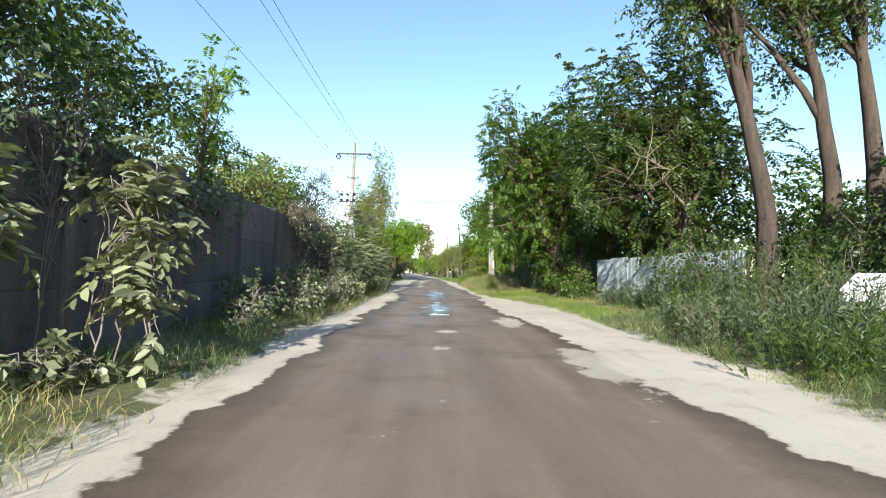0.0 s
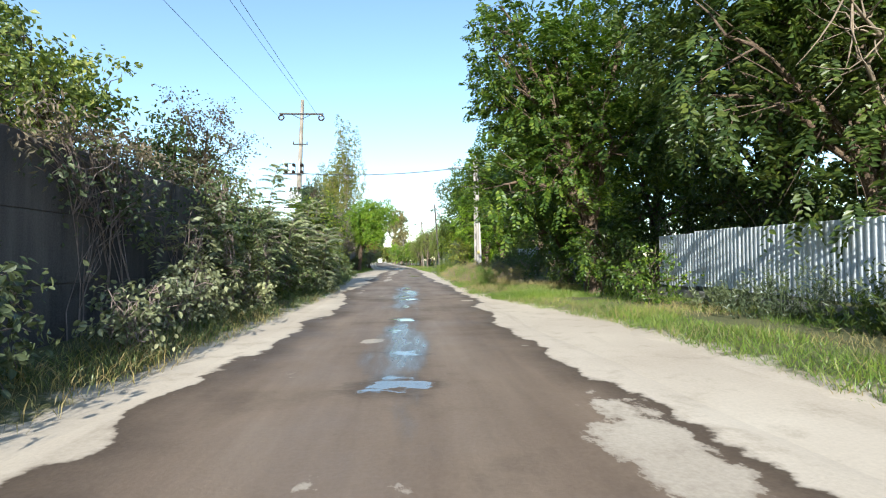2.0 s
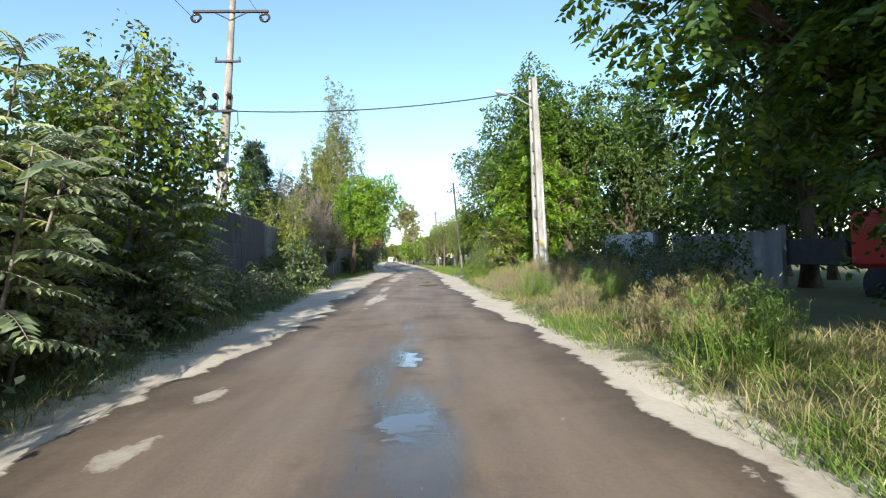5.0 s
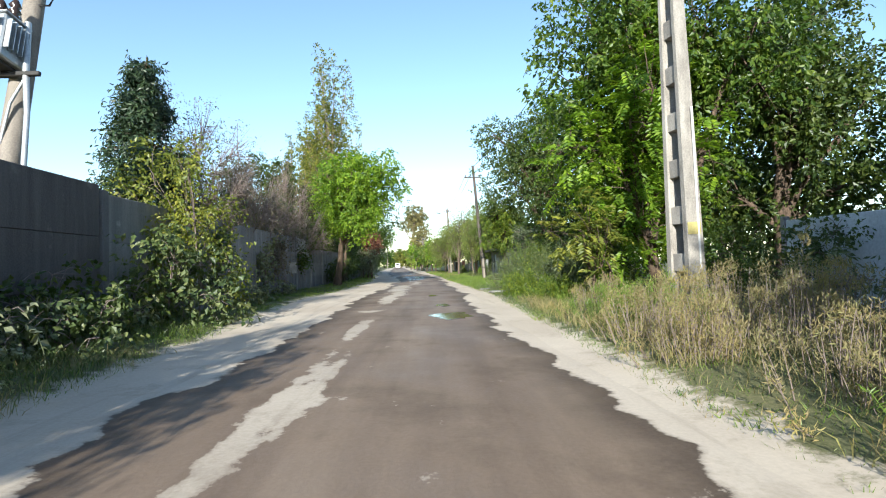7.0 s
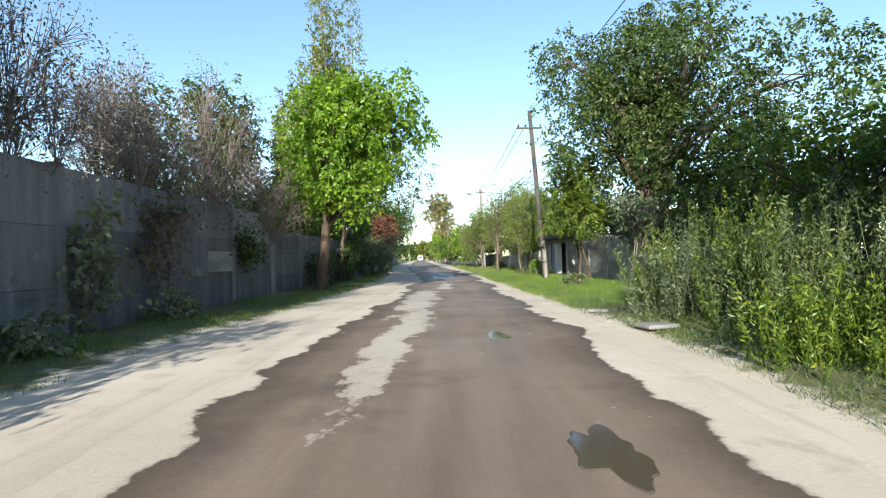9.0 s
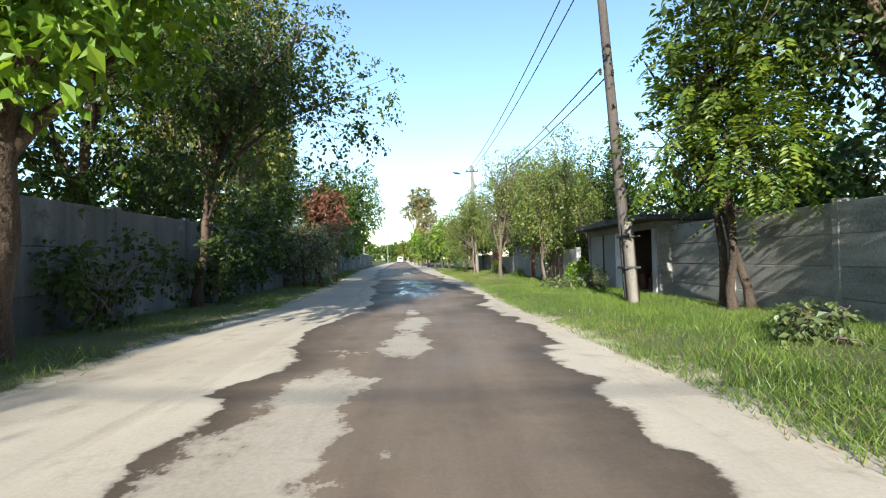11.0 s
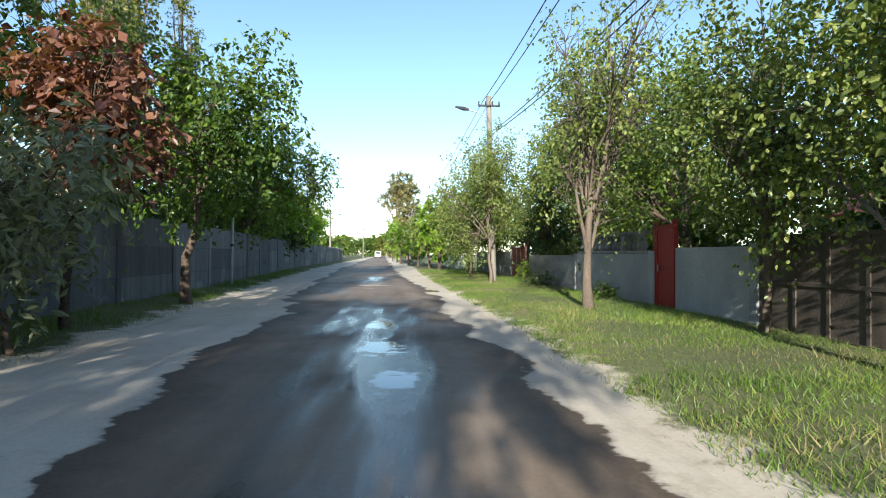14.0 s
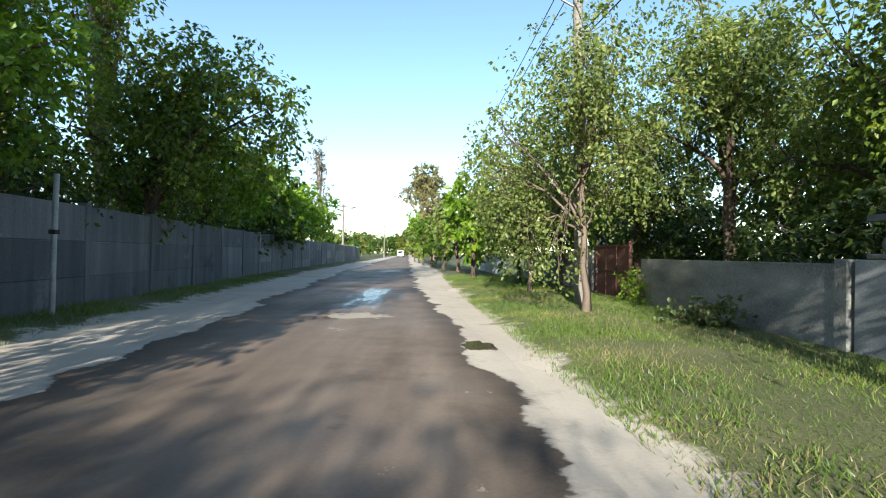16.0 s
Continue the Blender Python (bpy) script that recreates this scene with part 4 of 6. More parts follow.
def house(x, y, turn, w, d, h, roof_h, label, wall="white_paint", windows=2, chimney=False):
    """A gabled house: walls, roof with overhang, windows with frames."""
    root = thing("house", (x, y, 0), label, "house", turn=turn)
    bm = bmesh.new()
    add_box(bm, 0, w, 0, d, -0.1, h)
    ridge = [bm.verts.new(c) for c in ((0, 0, h), (w, 0, h), (w / 2, 0, h + roof_h), (0, d, h), (w, d, h), (w / 2, d, h + roof_h))]
    bm.faces.new(ridge[:3])
    bm.faces.new(ridge[3:][::-1])
    part("wall", bm, wall, root)
    o = 0.35
    k = roof_h / (w / 2)
    for s in (1, -1):
        bm = bmesh.new()
        x0, x1 = (-o, w / 2) if s > 0 else (w + o, w / 2)
        z0, z1 = h - o * k + 0.02, h + roof_h + 0.02
        vs = [bm.verts.new(c) for c in ((x0, -o, z0), (x1, -o, z1), (x1, d + o, z1), (x0, d + o, z0), (x0, -o, z0 + 0.1), (x1, -o, z1 + 0.1), (x1, d + o, z1 + 0.1), (x0, d + o, z0 + 0.1))]
        for f in ((0, 1, 2, 3), (7, 6, 5, 4), (0, 4, 5, 1), (1, 5, 6, 2), (2, 6, 7, 3), (3, 7, 4, 0)):
            bm.faces.new([vs[i] for i in f])
        bmesh.ops.recalc_face_normals(bm, faces=bm.faces)
        part("roof", bm, "tile_red", root)
    for i in range(windows):
        cx = w * (i + 1) / (windows + 1)
        win = part("window", box(cx - 0.5, cx + 0.5, -0.03, 0.03, h * 0.4, h * 0.4 + 1.1), "glass", root)
        bm = bmesh.new()
        for a in ((cx - 0.58, cx - 0.5), (cx + 0.5, cx + 0.58), (cx - 0.03, cx + 0.03)):
            add_box(bm, *a, -0.06, 0.02, h * 0.4 - 0.05, h * 0.4 + 1.15)
        part("frame", bm, "brown_paint", win)
    if chimney:
        part("chimney", box(w * 0.3, w * 0.3 + 0.5, d * 0.4, d * 0.4 + 0.5, h + 0.2, h + roof_h + 0.9, 0.02), "tile_red", root)
    return root


house(10.2, 121.5, 0, 2.6, 6, 3.9, 0.7, "small white plastered house with a red roof behind the wall", windows=0)
house(14.5, 91.0, 8, 7, 8, 2.6, 1.2, "low grey house with a red roof and brick chimney", "plaster", 2, True)

# white fences and gate pillars far down the street
for i, y in enumerate((122.5, 125.5, 128.5, 131.5)):
    fp = thing("fence_panel", (right_wall_x(y) - 0.9, y, 0), "whitewashed concrete fence panel beside the street", "fence panel", "white fence", turn=97)
    part("panel", box(0, 2.6, -0.05, 0.05, -0.05, 1.45, 0.01), "white_paint", fp)
    part("post", box(-0.2, -0.004, -0.12, 0.12, -0.1, 1.65, 0.015), "white_paint", fp)

# ---------------------------------------------------------------- poles and wires


def insulator(parent, x, y, z, up=1.0, s=1.0, mat="ceramic"):
    prof = [(0.02, 0), (0.05, 0.03), (0.02, 0.06), (0.055, 0.08), (0.025, 0.12), (0.05, 0.14), (0.02, 0.2)]
    me = tube_mesh("insulator", [([(0, 0, b * s * up) for _, b in prof], [a * s for a, _ in prof])], 8)
    ob = part("insulator", me, mat, parent)
    ob.location = (x, y, z)
    return ob


def ring(parent, x, y, z, r):
    a = np.linspace(0, 2 * np.pi, 17)
    pts = np.stack([r * np.cos(a), 0.02 * np.sin(a), r * np.sin(a)], -1)
    ob = part("insulator_string", tube_mesh("insulator_string", [(pts, np.full(17, 0.055))], 6), "ceramic", parent)
    ob.location = (x, y, z)


def transformer_pole():
    p = thing("power_pole", (-7.6, 49.4, 0), "tall round concrete power pole carrying a transformer behind the wall", "power pole")
    p.rotation_euler = (radians(-11.0), 0, 0)
    part("shaft", tube_mesh("shaft", [(np.linspace((0, 0, -0.3), (0, 0, 13.9), 9), np.linspace(0.25, 0.12, 9))], 14), "pole_concrete", p)

    part("crossarm", box(-1.65, 1.65, -0.2, -0.1, 12.62, 12.74, 0.01), "iron", p)
    for s in (-1, 1):
        part("brace", tube_mesh("brace", [(np.linspace((0.0, -0.14, 12.25), (0.7 * s, -0.14, 12.62), 3), (0.025, 0.025, 0.025))], 6), "iron", p)
        ring(p, 1.5 * s, -0.15, 12.36, 0.2)
    insulator(p, 0.0, 0, 13.5, 1, 1.9)
    part("crossarm", box(-0.55, 0.55, -0.22, -0.14, 10.15, 10.23, 0.008), "iron", p)
    insulator(p, -0.5, -0.18, 10.23, 1, 0.9)
    insulator(p, 0.5, -0.18, 10.23, 1, 0.9)
    # fuse gear
    part("crossarm", box(-1.15, 0.35, -0.33, -0.25, 7.75, 7.85, 0.008), "iron", p)
    for i, x in enumerate((-0.95, -0.4, 0.2)):
        for z in (7.95, 8.5):
            me = tube_mesh("fuse", [([(0, -0.12 + 0.06 * k, 0) for k in range(6)], (0.03, 0.12, 0.07, 0.13, 0.07, 0.1))], 9)
            part("fuse", me, "ceramic", p).location = (x, -0.3, z)
        part("fuse_bracket", box(x - 0.19, x - 0.15, -0.4, -0.36, 7.85, 8.85, 0.005), "galvanised", p)
        part("fuse_bracket", box(x + 0.13, x + 0.17, -0.4, -0.36, 7.7, 8.5, 0.005), "iron", p)
    # transformer on its bracket
    bm = bmesh.new()
    add_box(bm, -0.95, -0.2, -0.82, -0.1, 5.25, 5.32, 0.01)
    add_box(bm, -1.25, 0.3, -0.36, -0.28, 5.16, 5.25, 0.01)
    part("bracket", bm, "iron", p).location.x = 0.3
    part("strut", tube_mesh("strut", [(np.linspace((-1.0, -0.32, 5.2), (-0.15, -0.2, 3.9), 3), (0.035, 0.035, 0.035))], 6), "galvanised", p)
    tank = part("tank", box(-0.85, -0.1, -0.55, 0.05, 5.325, 6.2, 0.03), "galvanised", p, "grey finned transformer tank")
    tank.location = (0.3, -0.27, 0)
    for i in range(11):
        part("fin", box(-0.83 + 0.06 * i, -0.81 + 0.06 * i, -0.68, -0.552, 5.55, 6.12, 0.004), "galvanised", tank)
    for i in range(5):
        part("fin", box(-0.099, 0.0, -0.5 + 0.11 * i, -0.48 + 0.11 * i, 5.5, 6.1, 0.004), "galvanised", tank)
    part("nameplate", box(-0.32, -0.14, -0.7, -0.685, 5.95, 6.12, 0.002), "white_paint", tank)
    part("lid", box(-0.88, -0.07, -0.58, 0.08, 6.204, 6.25, 0.01), "galvanised", tank)
    for x in (-0.45, -0.18, 0.09):
        insulator(p, x, -0.52, 6.25, 1, 2.2)
    # pipe with a bent end beside the pole
    part("pipe", tube_mesh("pipe", [([(0.55, -0.3, 3.2), (0.45, -0.3, 4.4), (0.3, -0.3, 5.3), (0.22, -0.3, 6.1), (0.2, -0.3, 6.35)], (0.05, 0.05, 0.06, 0.065, 0.06))], 8), "galvanised", p)
    part("pipe_arm", tube_mesh("pipe_arm", [([(-0.05, -0.2, 3.8), (0.1, -0.3, 4.6), (0.32, -0.3, 5.15)], (0.03, 0.03, 0.03))], 6), "galvanised", p)
    part("cable_loop", tube_mesh("cable_loop", [([(0.12, -0.1, 8.0), (0.5, -0.1, 7.9), (0.55, -0.1, 7.3), (0.4, -0.1, 6.9), (0.05, -0.05, 6.95)], np.full(5, 0.022))], 6), "wire", p)
    return p


transformer_pole()


def slotted_pole():
    p = thing("street_lamp", (5.65, 50.2, 0), "pale slotted concrete street lamp pole with a yellow band", "street lamp")
    p.rotation_euler = (0, radians(-1.0), radians(12))
    H = 8.8

    def flange(y0, y1):
        bm = bmesh.new()
        vs = []
        for z, sc in ((-0.3, 1.0), (H, 0.55)):
            for x, y in ((-0.2, y0), (0.2, y0), (0.2, y1), (-0.2, y1)):
                vs.append(bm.verts.new((x * sc, y * sc, z)))
        for f in ((3, 2, 1, 0), (4, 5, 6, 7), (0, 1, 5, 4), (1, 2, 6, 5), (2, 3, 7, 6), (3, 0, 4, 7)):
            bm.faces.new([vs[i] for i in f])
        bmesh.ops.bevel(bm, geom=list(bm.edges), offset=0.015, segments=1, affect="EDGES")
        return bm

    part("flange", flange(-0.36, -0.2), "pale_concrete", p)
    part("flange", flange(0.2, 0.36), "pale_concrete", p)
    z = 0.0
    while z < H - 0.6:
        sc = 1.0 - 0.45 * (z + 0.1) / H
        part("web", box(-0.15 * sc, 0.15 * sc, -0.205 * sc, 0.205 * sc, z, z + 0.36, 0.01), "pale_concrete", p)
        z += 0.95
    part("web", box(-0.06, 0.06, -0.08, 0.08, H - 0.5, H, 0.01), "pale_concrete", p)
    part("band", box(-0.17, 0.12, -0.338, -0.318, 1.68, 1.92, 0.002), "yellow_paint", p, "faded yellow painted band")
    part("stripe", box(0.05, 0.09, -0.342, -0.318, 1.0, 4.2, 0.002), "white_paint", p, "thin white painted stripe")
    part("bracket", tube_mesh("bracket", [([(-0.05, 0, 7.6), (-0.4, 0, 7.75), (-0.9, 0, 8.0), (-1.25, 0, 8.1)], np.full(4, 0.03))], 7), "galvanised", p)
    part("lamp_head", tube_mesh("lamp_head", [([(-1.15, 0, 8.07), (-1.3, 0, 8.11), (-1.6, 0, 8.17), (-1.75, 0, 8.2)], (0.05, 0.11, 0.1, 0.03))], 8), "galvanised", p, "grey street lamp head")
    return p


slotted_pole()


def wooden_pole():
    p = thing("power_pole", (4.5, 77.4, 0), "weathered wooden power pole lashed to a pale concrete stub", "power pole")
    part("shaft", tube_mesh("shaft", [(np.linspace((0.0, 0.06, 0.25), (-0.6, 0, 8.4), 7), np.linspace(0.135, 0.09, 7))], 10), "old_wood", p)
    part("stub", tube_mesh("stub", [(np.linspace((0.02, -0.15, -0.2), (-0.1, -0.12, 1.95), 4), np.full(4, 0.135))], 4), "pole_concrete", p, "pale concrete stub post")
    for z in (0.9, 1.6):
        part("strap", box(-0.23, 0.13, -0.265, 0.21, z, z + 0.05, 0.004), "iron", p)
    part("crossarm", box(-1.25, 0.0, -0.14, -0.06, 7.48, 7.56, 0.008), "dark_wood", p)
    for x in (-1.15, -0.8, -0.1):
        insulator(p, x, -0.1, 7.56, 1, 0.8)
    for x in (-0.62, -0.34):
        insulator(p, x, -0.12, 5.3, 1, 0.7)
    return p


wooden_pole()


def lamp_pole(x, y, h, label, arm=-1.1, lean=0.0):
    p = thing("street_lamp", (x, y, 0), label, "street lamp")
    part("shaft", tube_mesh("shaft", [(np.linspace((0, 0, -0.2), (lean, 0, h), 6), np.linspace(0.17, 0.11, 6))], 9), "pole_concrete", p)
    part("crossarm", box(lean - 0.5, lean + 0.5, -0.16, -0.09, h - 0.5, h - 0.42, 0.008), "iron", p)
    for k in (-0.45, -0.15, 0.15, 0.45):
        insulator(p, lean + k, -0.12, h - 0.42, 1, 0.8)
    part("bracket", tube_mesh("bracket", [([(lean, 0, h - 1.0), (lean + arm * 0.5, 0, h - 0.7), (lean + arm, 0, h - 0.6)], np.full(3, 0.03))], 6), "galvanised", p)
    part("lamp_head", tube_mesh("lamp_head", [([(lean + arm * 0.8, 0, h - 0.62), (lean + arm, 0, h - 0.58), (lean + arm * 1.35, 0, h - 0.5)], (0.05, 0.09, 0.04))], 7), "iron", p)
    return p


lamp_pole(3.3, 105.0, 8.3, "pale concrete street lamp pole among roadside trees", lean=-0.25)
lamp_pole(-0.6, 150.0, 7.0, "distant pale concrete street lamp pole")
lamp_pole(-12.5, 158.0, 7.5, "distant pale street lamp pole beside the road", 1.2)
lamp_pole(-13.4, 215.0, 8.0, "far pale street lamp pole beside the road", 1.2)


def wire(a, b, sag, r=0.014, label="thin dark overhead wire between poles"):
    me = tube_mesh("overhead_wire", [(bow(a, b, (0, 0, -sag), 15), np.full(15, r))], 5)
    return tagged(part("overhead_wire", me, "wire"), label, "wire", "overhead wires")


for dx in (-1.5, 0.0, 1.5):
    wire((-7.75 + dx, 51.9, 12.2 if dx else 13.9), (-7.6 + dx, -28, 12.6 if dx else 13.8), 0.9, 0.012)
wire((-7.6, 50.9, 7.8), (5.45, 50.2, 8.3), 0.35, 0.028, "thick sagging cable crossing over the street")
wire((5.45, 50.2, 8.4), (3.78, 77.4, 8.2), 0.5)
for a, b in (((3.35, 77.3, 7.72), (2.75, 104.9, 8.0)), ((3.7, 77.3, 7.72), (3.05, 104.9, 8.0)), ((3.88, 77.28, 5.45), (3.2, 104.9, 6.7)), ((4.16, 77.28, 5.4), (3.35, 104.9, 6.7))):
    wire(a, b, 0.45, 0.016)
    wire(b, (-0.6 + b[0] - 3.0, 150, 6.6), 0.8, 0.013)

# small things by the road
bd = thing("board", (left_wall_x(65.8) + 0.1, 65.1, 1.0), "pale weathered board fixed to the concrete wall", "board")
bd.rotation_euler = (0, 0, radians(1.2))
part("panel", box(-0.03, 0.02, 0, 1.6, 0.0, 0.55, 0.006), "old_concrete", bd)
part("batten", box(0.021, 0.035, 0.05, 0.1, 0.02, 0.53, 0.004), "old_concrete", bd)
pp = thing("pipe_post", (-6.85, 101.6, 0), "thin pale steel pipe standing before the concrete wall", "post")
part("pipe", tube_mesh("pipe", [([(0, 0, -0.2), (0, 0, 1.2), (0.02, 0, 2.55)], (0.045, 0.045, 0.045))], 8), "galvanised", pp)
part("clamp", box(-0.06, 0.06, -0.06, 0.06, 1.5, 1.58, 0.008), "iron", pp)
sl = thing("concrete_slab", (3.15, 60.4, 0.05), "flat pale broken concrete slab lying on the verge", "slab", turn=14)
part("slab", box(-0.28, 0.28, -0.2, 0.2, 0, 0.07, 0.02), "old_concrete", sl)
sl = thing("concrete_slab", (2.95, 63.0, 0.03), "smaller broken concrete piece lying on the sand", "slab", turn=-20)
part("slab", box(-0.2, 0.22, -0.14, 0.16, 0, 0.06, 0.02), "old_concrete", sl)


def white_hopper():
    p = thing("trailer", (9.3, 12.6, 0), "small white metal trailer parked in the weeds", "trailer", turn=20)
    bm = bmesh.new()
    prof = [(-0.8, 0.62), (-0.8, 1.0), (-0.25, 1.35), (1.6, 1.35), (1.6, 0.55)]
    a = [bm.verts.new((x, -0.6, z)) for x, z in prof]
    b = [bm.verts.new((x, 0.6, z)) for x, z in prof]
    bm.faces.new(a[::-1])
    bm.faces.new(b)
    for i in range(5):
        j = (i + 1) % 5
        bm.faces.new((a[i], a[j], b[j], b[i]))
    bmesh.ops.recalc_face_normals(bm, faces=bm.faces)
    bmesh.ops.bevel(bm, geom=list(bm.edges), offset=0.04, segments=2, affect="EDGES")
    part("body", bm, "white_paint", p)
    part("chassis", box(-0.7, 1.5, -0.5, 0.5, 0.42, 0.54, 0.01), "iron", p)
    for s in (-0.62, 0.5):
        w = part("wheel", tube_mesh("wheel", [([(0.5, s - 0.002, 0.3), (0.5, s, 0.3), (0.5, s + 0.14, 0.3), (0.5, s + 0.142, 0.3)], (0.02, 0.3, 0.3, 0.02))], 18), "black_rubber", p)
    part("prop", box(-0.65, -0.58, -0.04, 0.04, 0, 0.42, 0.005), "iron", p)


white_hopper()


def red_cab():
    p = thing("truck", (10.2, 38.6, 0), "old red truck cab standing in a yard behind trees", "truck", turn=-8)
    part("cab", box(0, 1.9, 0, 1.5, 0.75, 2.05, 0.12), "red_metal", p)
    part("windscreen", box(0.2, 1.7, -0.012, 0.01, 1.4, 1.9, 0.004), "glass", p)
    part("bumper", box(-0.05, 1.95, -0.12, -0.014, 0.6, 0.85, 0.02), "white_paint", p)
    for x in (0.1, 1.5):
        part("wheel", tube_mesh("wheel", [([(x, 0.8, 0.4), (x + 0.002, 0.8, 0.4), (x + 0.28, 0.8, 0.4), (x + 0.282, 0.8, 0.4)], (0.02, 0.42, 0.42, 0.02))], 18), "black_rubber", p)
    part("load_bed", box(0, 1.9, 1.55, 4.2, 0.8, 1.5, 0.03), "iron", p)


red_cab()


def far_van():
    p = thing("van", (-12.6, 243.0, 0), "distant white van parked on the street", "van", turn=3)
    part("body", box(0, 1.9, 0, 4.6, 0.35, 2.1, 0.2), "white_paint", p)
    part("rear_window", box(0.25, 1.65, -0.012, 0.01, 1.3, 1.85, 0.01), "glass", p)
    for x in (0.05, 1.6):
        for y in (0.8, 3.6):
            part("wheel", tube_mesh("wheel", [([(x, y, 0.32), (x + 0.002, y, 0.32), (x + 0.24, y, 0.32), (x + 0.242, y, 0.32)], (0.02, 0.34, 0.34, 0.02))], 14), "black_rubber", p)


far_van()

# ---------------------------------------------------------------- trees and shrubs, left of the street
tree("walnut_tree", "leafy tree rising behind the concrete wall", (-9.6, 16, 0), (-9.4, 17, 6.6, 3.4, 3.6, 3.4), 0.2, 9, mat="elm", leaf=0.15, width=0.08, dens=10, seed=11)
tree("locust_tree", "tall feathery young tree behind the concrete wall", (-8.6, 21.5, 0), (-8.4, 21.5, 7.6, 1.6, 1.8, 2.2), 0.13, 7, mat="bright", pinnate=True, leaf=0.13, width=0.05, per=14, dens=7, twig=0.5, seed=12)
tree("elm_tree", "dark leafy tree behind the concrete wall", (-10.4, 25.5, 0), (-10.3, 25.5, 5.8, 2.6, 2.8, 3.0), 0.2, 9, mat="elm", leaf=0.14, width=0.075, dens=11, seed=13)
tree("plum_tree", "bushy green tree leaning over the concrete wall", (-6.9, 22.5, 0), (-6.4, 22.5, 4.6, 1.7, 2.0, 1.5), 0.12, 8, mat="fruit", leaf=0.11, width=0.07, dens=14, seed=14)
tree("plum_tree", "young tree with dark purplish leaves behind the wall", (-6.0, 28.6, 0), (-5.8, 28.6, 4.8, 1.4, 1.5, 2.1), 0.09, 7, mat="purple", leaf=0.07, width=0.045, dens=24, seed=15)
shrub("climbing_vine", "dry greyish creeper spilling over the wall", (-5.1, 11.5, 0), (-4.65, 12.5, 2.6, 0.4, 3.4, 0.7), mat="grey_green", leaf=0.095, width=0.055, dens=14, seed=16, lobes=9, category="vine")
shrub("climbing_vine", "dark green creeper hanging over the wall top", (-5.2, 8.0, 0), (-5.4, 10.0, 3.0, 0.8, 3.4, 0.5), mat="elm", leaf=0.11, width=0.065, dens=16, seed=17, lobes=8, category="vine")
shrub("hedge_bush", "dense leafy bush growing against the wall", (-4.4, 25.2, 0), (-4.3, 25.4, 1.9, 0.8, 1.6, 1.7), mat="weed", leaf=0.08, width=0.05, dens=24, seed=24, lobes=10, trunk=0.03)
shrub("climbing_vine", "tangled dusty creeper hanging down over the wall", (-4.5, 20.0, 0), (-4.45, 21.2, 2.4, 0.4, 2.8, 0.9), mat="grey_green", leaf=0.085, width=0.05, dens=7, seed=25, lobes=9, category="vine", trunk=0.02, twigs=16)
shrub("climbing_vine", "dry brown creeper matted on the wall top", (-4.6, 21.0, 0), (-4.7, 21.0, 3.2, 0.5, 3.0, 0.5), mat="dead", leaf=0.1, width=0.03, dens=20, seed=26, lobes=10, category="vine", trunk=0.02, twigs=24)
tree("plum_tree", "leafy green tree pushing over the wall top", (-6.2, 18.8, 0), (-5.9, 19.0, 4.1, 1.1, 1.9, 1.2), 0.1, 10, mat="fruit", leaf=0.08, width=0.055, dens=15, seed=27)
shrub("climbing_vine", "withered brown creeper lying on the wall top", (-5.0, 26.5, 0), (-4.9, 26.3, 3.2, 0.7, 2.2, 0.7), mat="dead", leaf=0.12, width=0.05, dens=10, seed=18, category="vine", twigs=24)
shrub("elder_sapling", "tall sapling with large pale dusty leaves", (-3.2, 8.1, 0), (-3.05, 8.0, 1.55, 0.5, 0.5, 1.35), mat="dusty", pinnate=True, leaf=0.13, width=0.052, per=7, dens=3.4, twig=0.36, fine=True, seed=19, lobes=11, trunk=0.03, stems=3, droop=0.55, fill=0.3)
shrub("elder_sapling", "low sapling with large pale dusty leaves", (-3.9, 6.9, 0), (-4.0, 6.9, 1.7, 0.4, 0.6, 1.0), mat="dusty", pinnate=True, leaf=0.135, width=0.055, per=7, dens=3.0, twig=0.36, fine=True, seed=20, lobes=9, trunk=0.03, droop=0.5, fill=0.3)
tree("elm_tree", "dark shady tree crowding over the wall top", (-6.4, 8.2, 0), (-5.7, 8.4, 4.6, 1.2, 3.0, 1.9), 0.16, 12, mat="elm", leaf=0.10, width=0.06, dens=16, seed=22)
shrub("climbing_vine", "dusty creeper hanging down the shaded wall", (-4.6, 9.0, 0), (-4.5, 8.8, 2.9, 0.3, 1.9, 1.0), mat="grey_green", leaf=0.085, width=0.05, dens=15, seed=23, lobes=10, category="vine", trunk=0.02, twigs=14)
shrub("nettle_clump", "knee-high pale dusty weeds at the wall's foot", (-3.5, 7.4, 0), (-3.5, 7.4, 0.35, 0.5, 0.8, 0.4), mat="dusty", leaf=0.11, width=0.06, dens=20, per=9, twig=0.25, seed=21, lobes=5, trunk=0.012)
for i, (x, y, r, h) in enumerate([(-3.5, 12.4, 0.7, 0.9), (-3.3, 15.2, 0.85, 1.15), (-3.5, 17.0, 0.85, 1.5), (-3.2, 19.0, 0.7, 1.1), (-3.9, 14.0, 0.8, 1.2), (-3.5, 20.8, 0.7, 1.3)]):
    shrub("wormwood_clump", "waist-high dusty grey-green weed clump by the road", (x, y, 0), (x, y, h * 0.55, r, r * 1.1, h * 0.6), mat="dusty" if i % 2 else "grey_green", leaf=0.075, width=0.04, dens=30, per=9,
          twig=0.28, seed=30 + i, lobes=8, trunk=0.014, stems=6, group="weed clumps", fine=True)
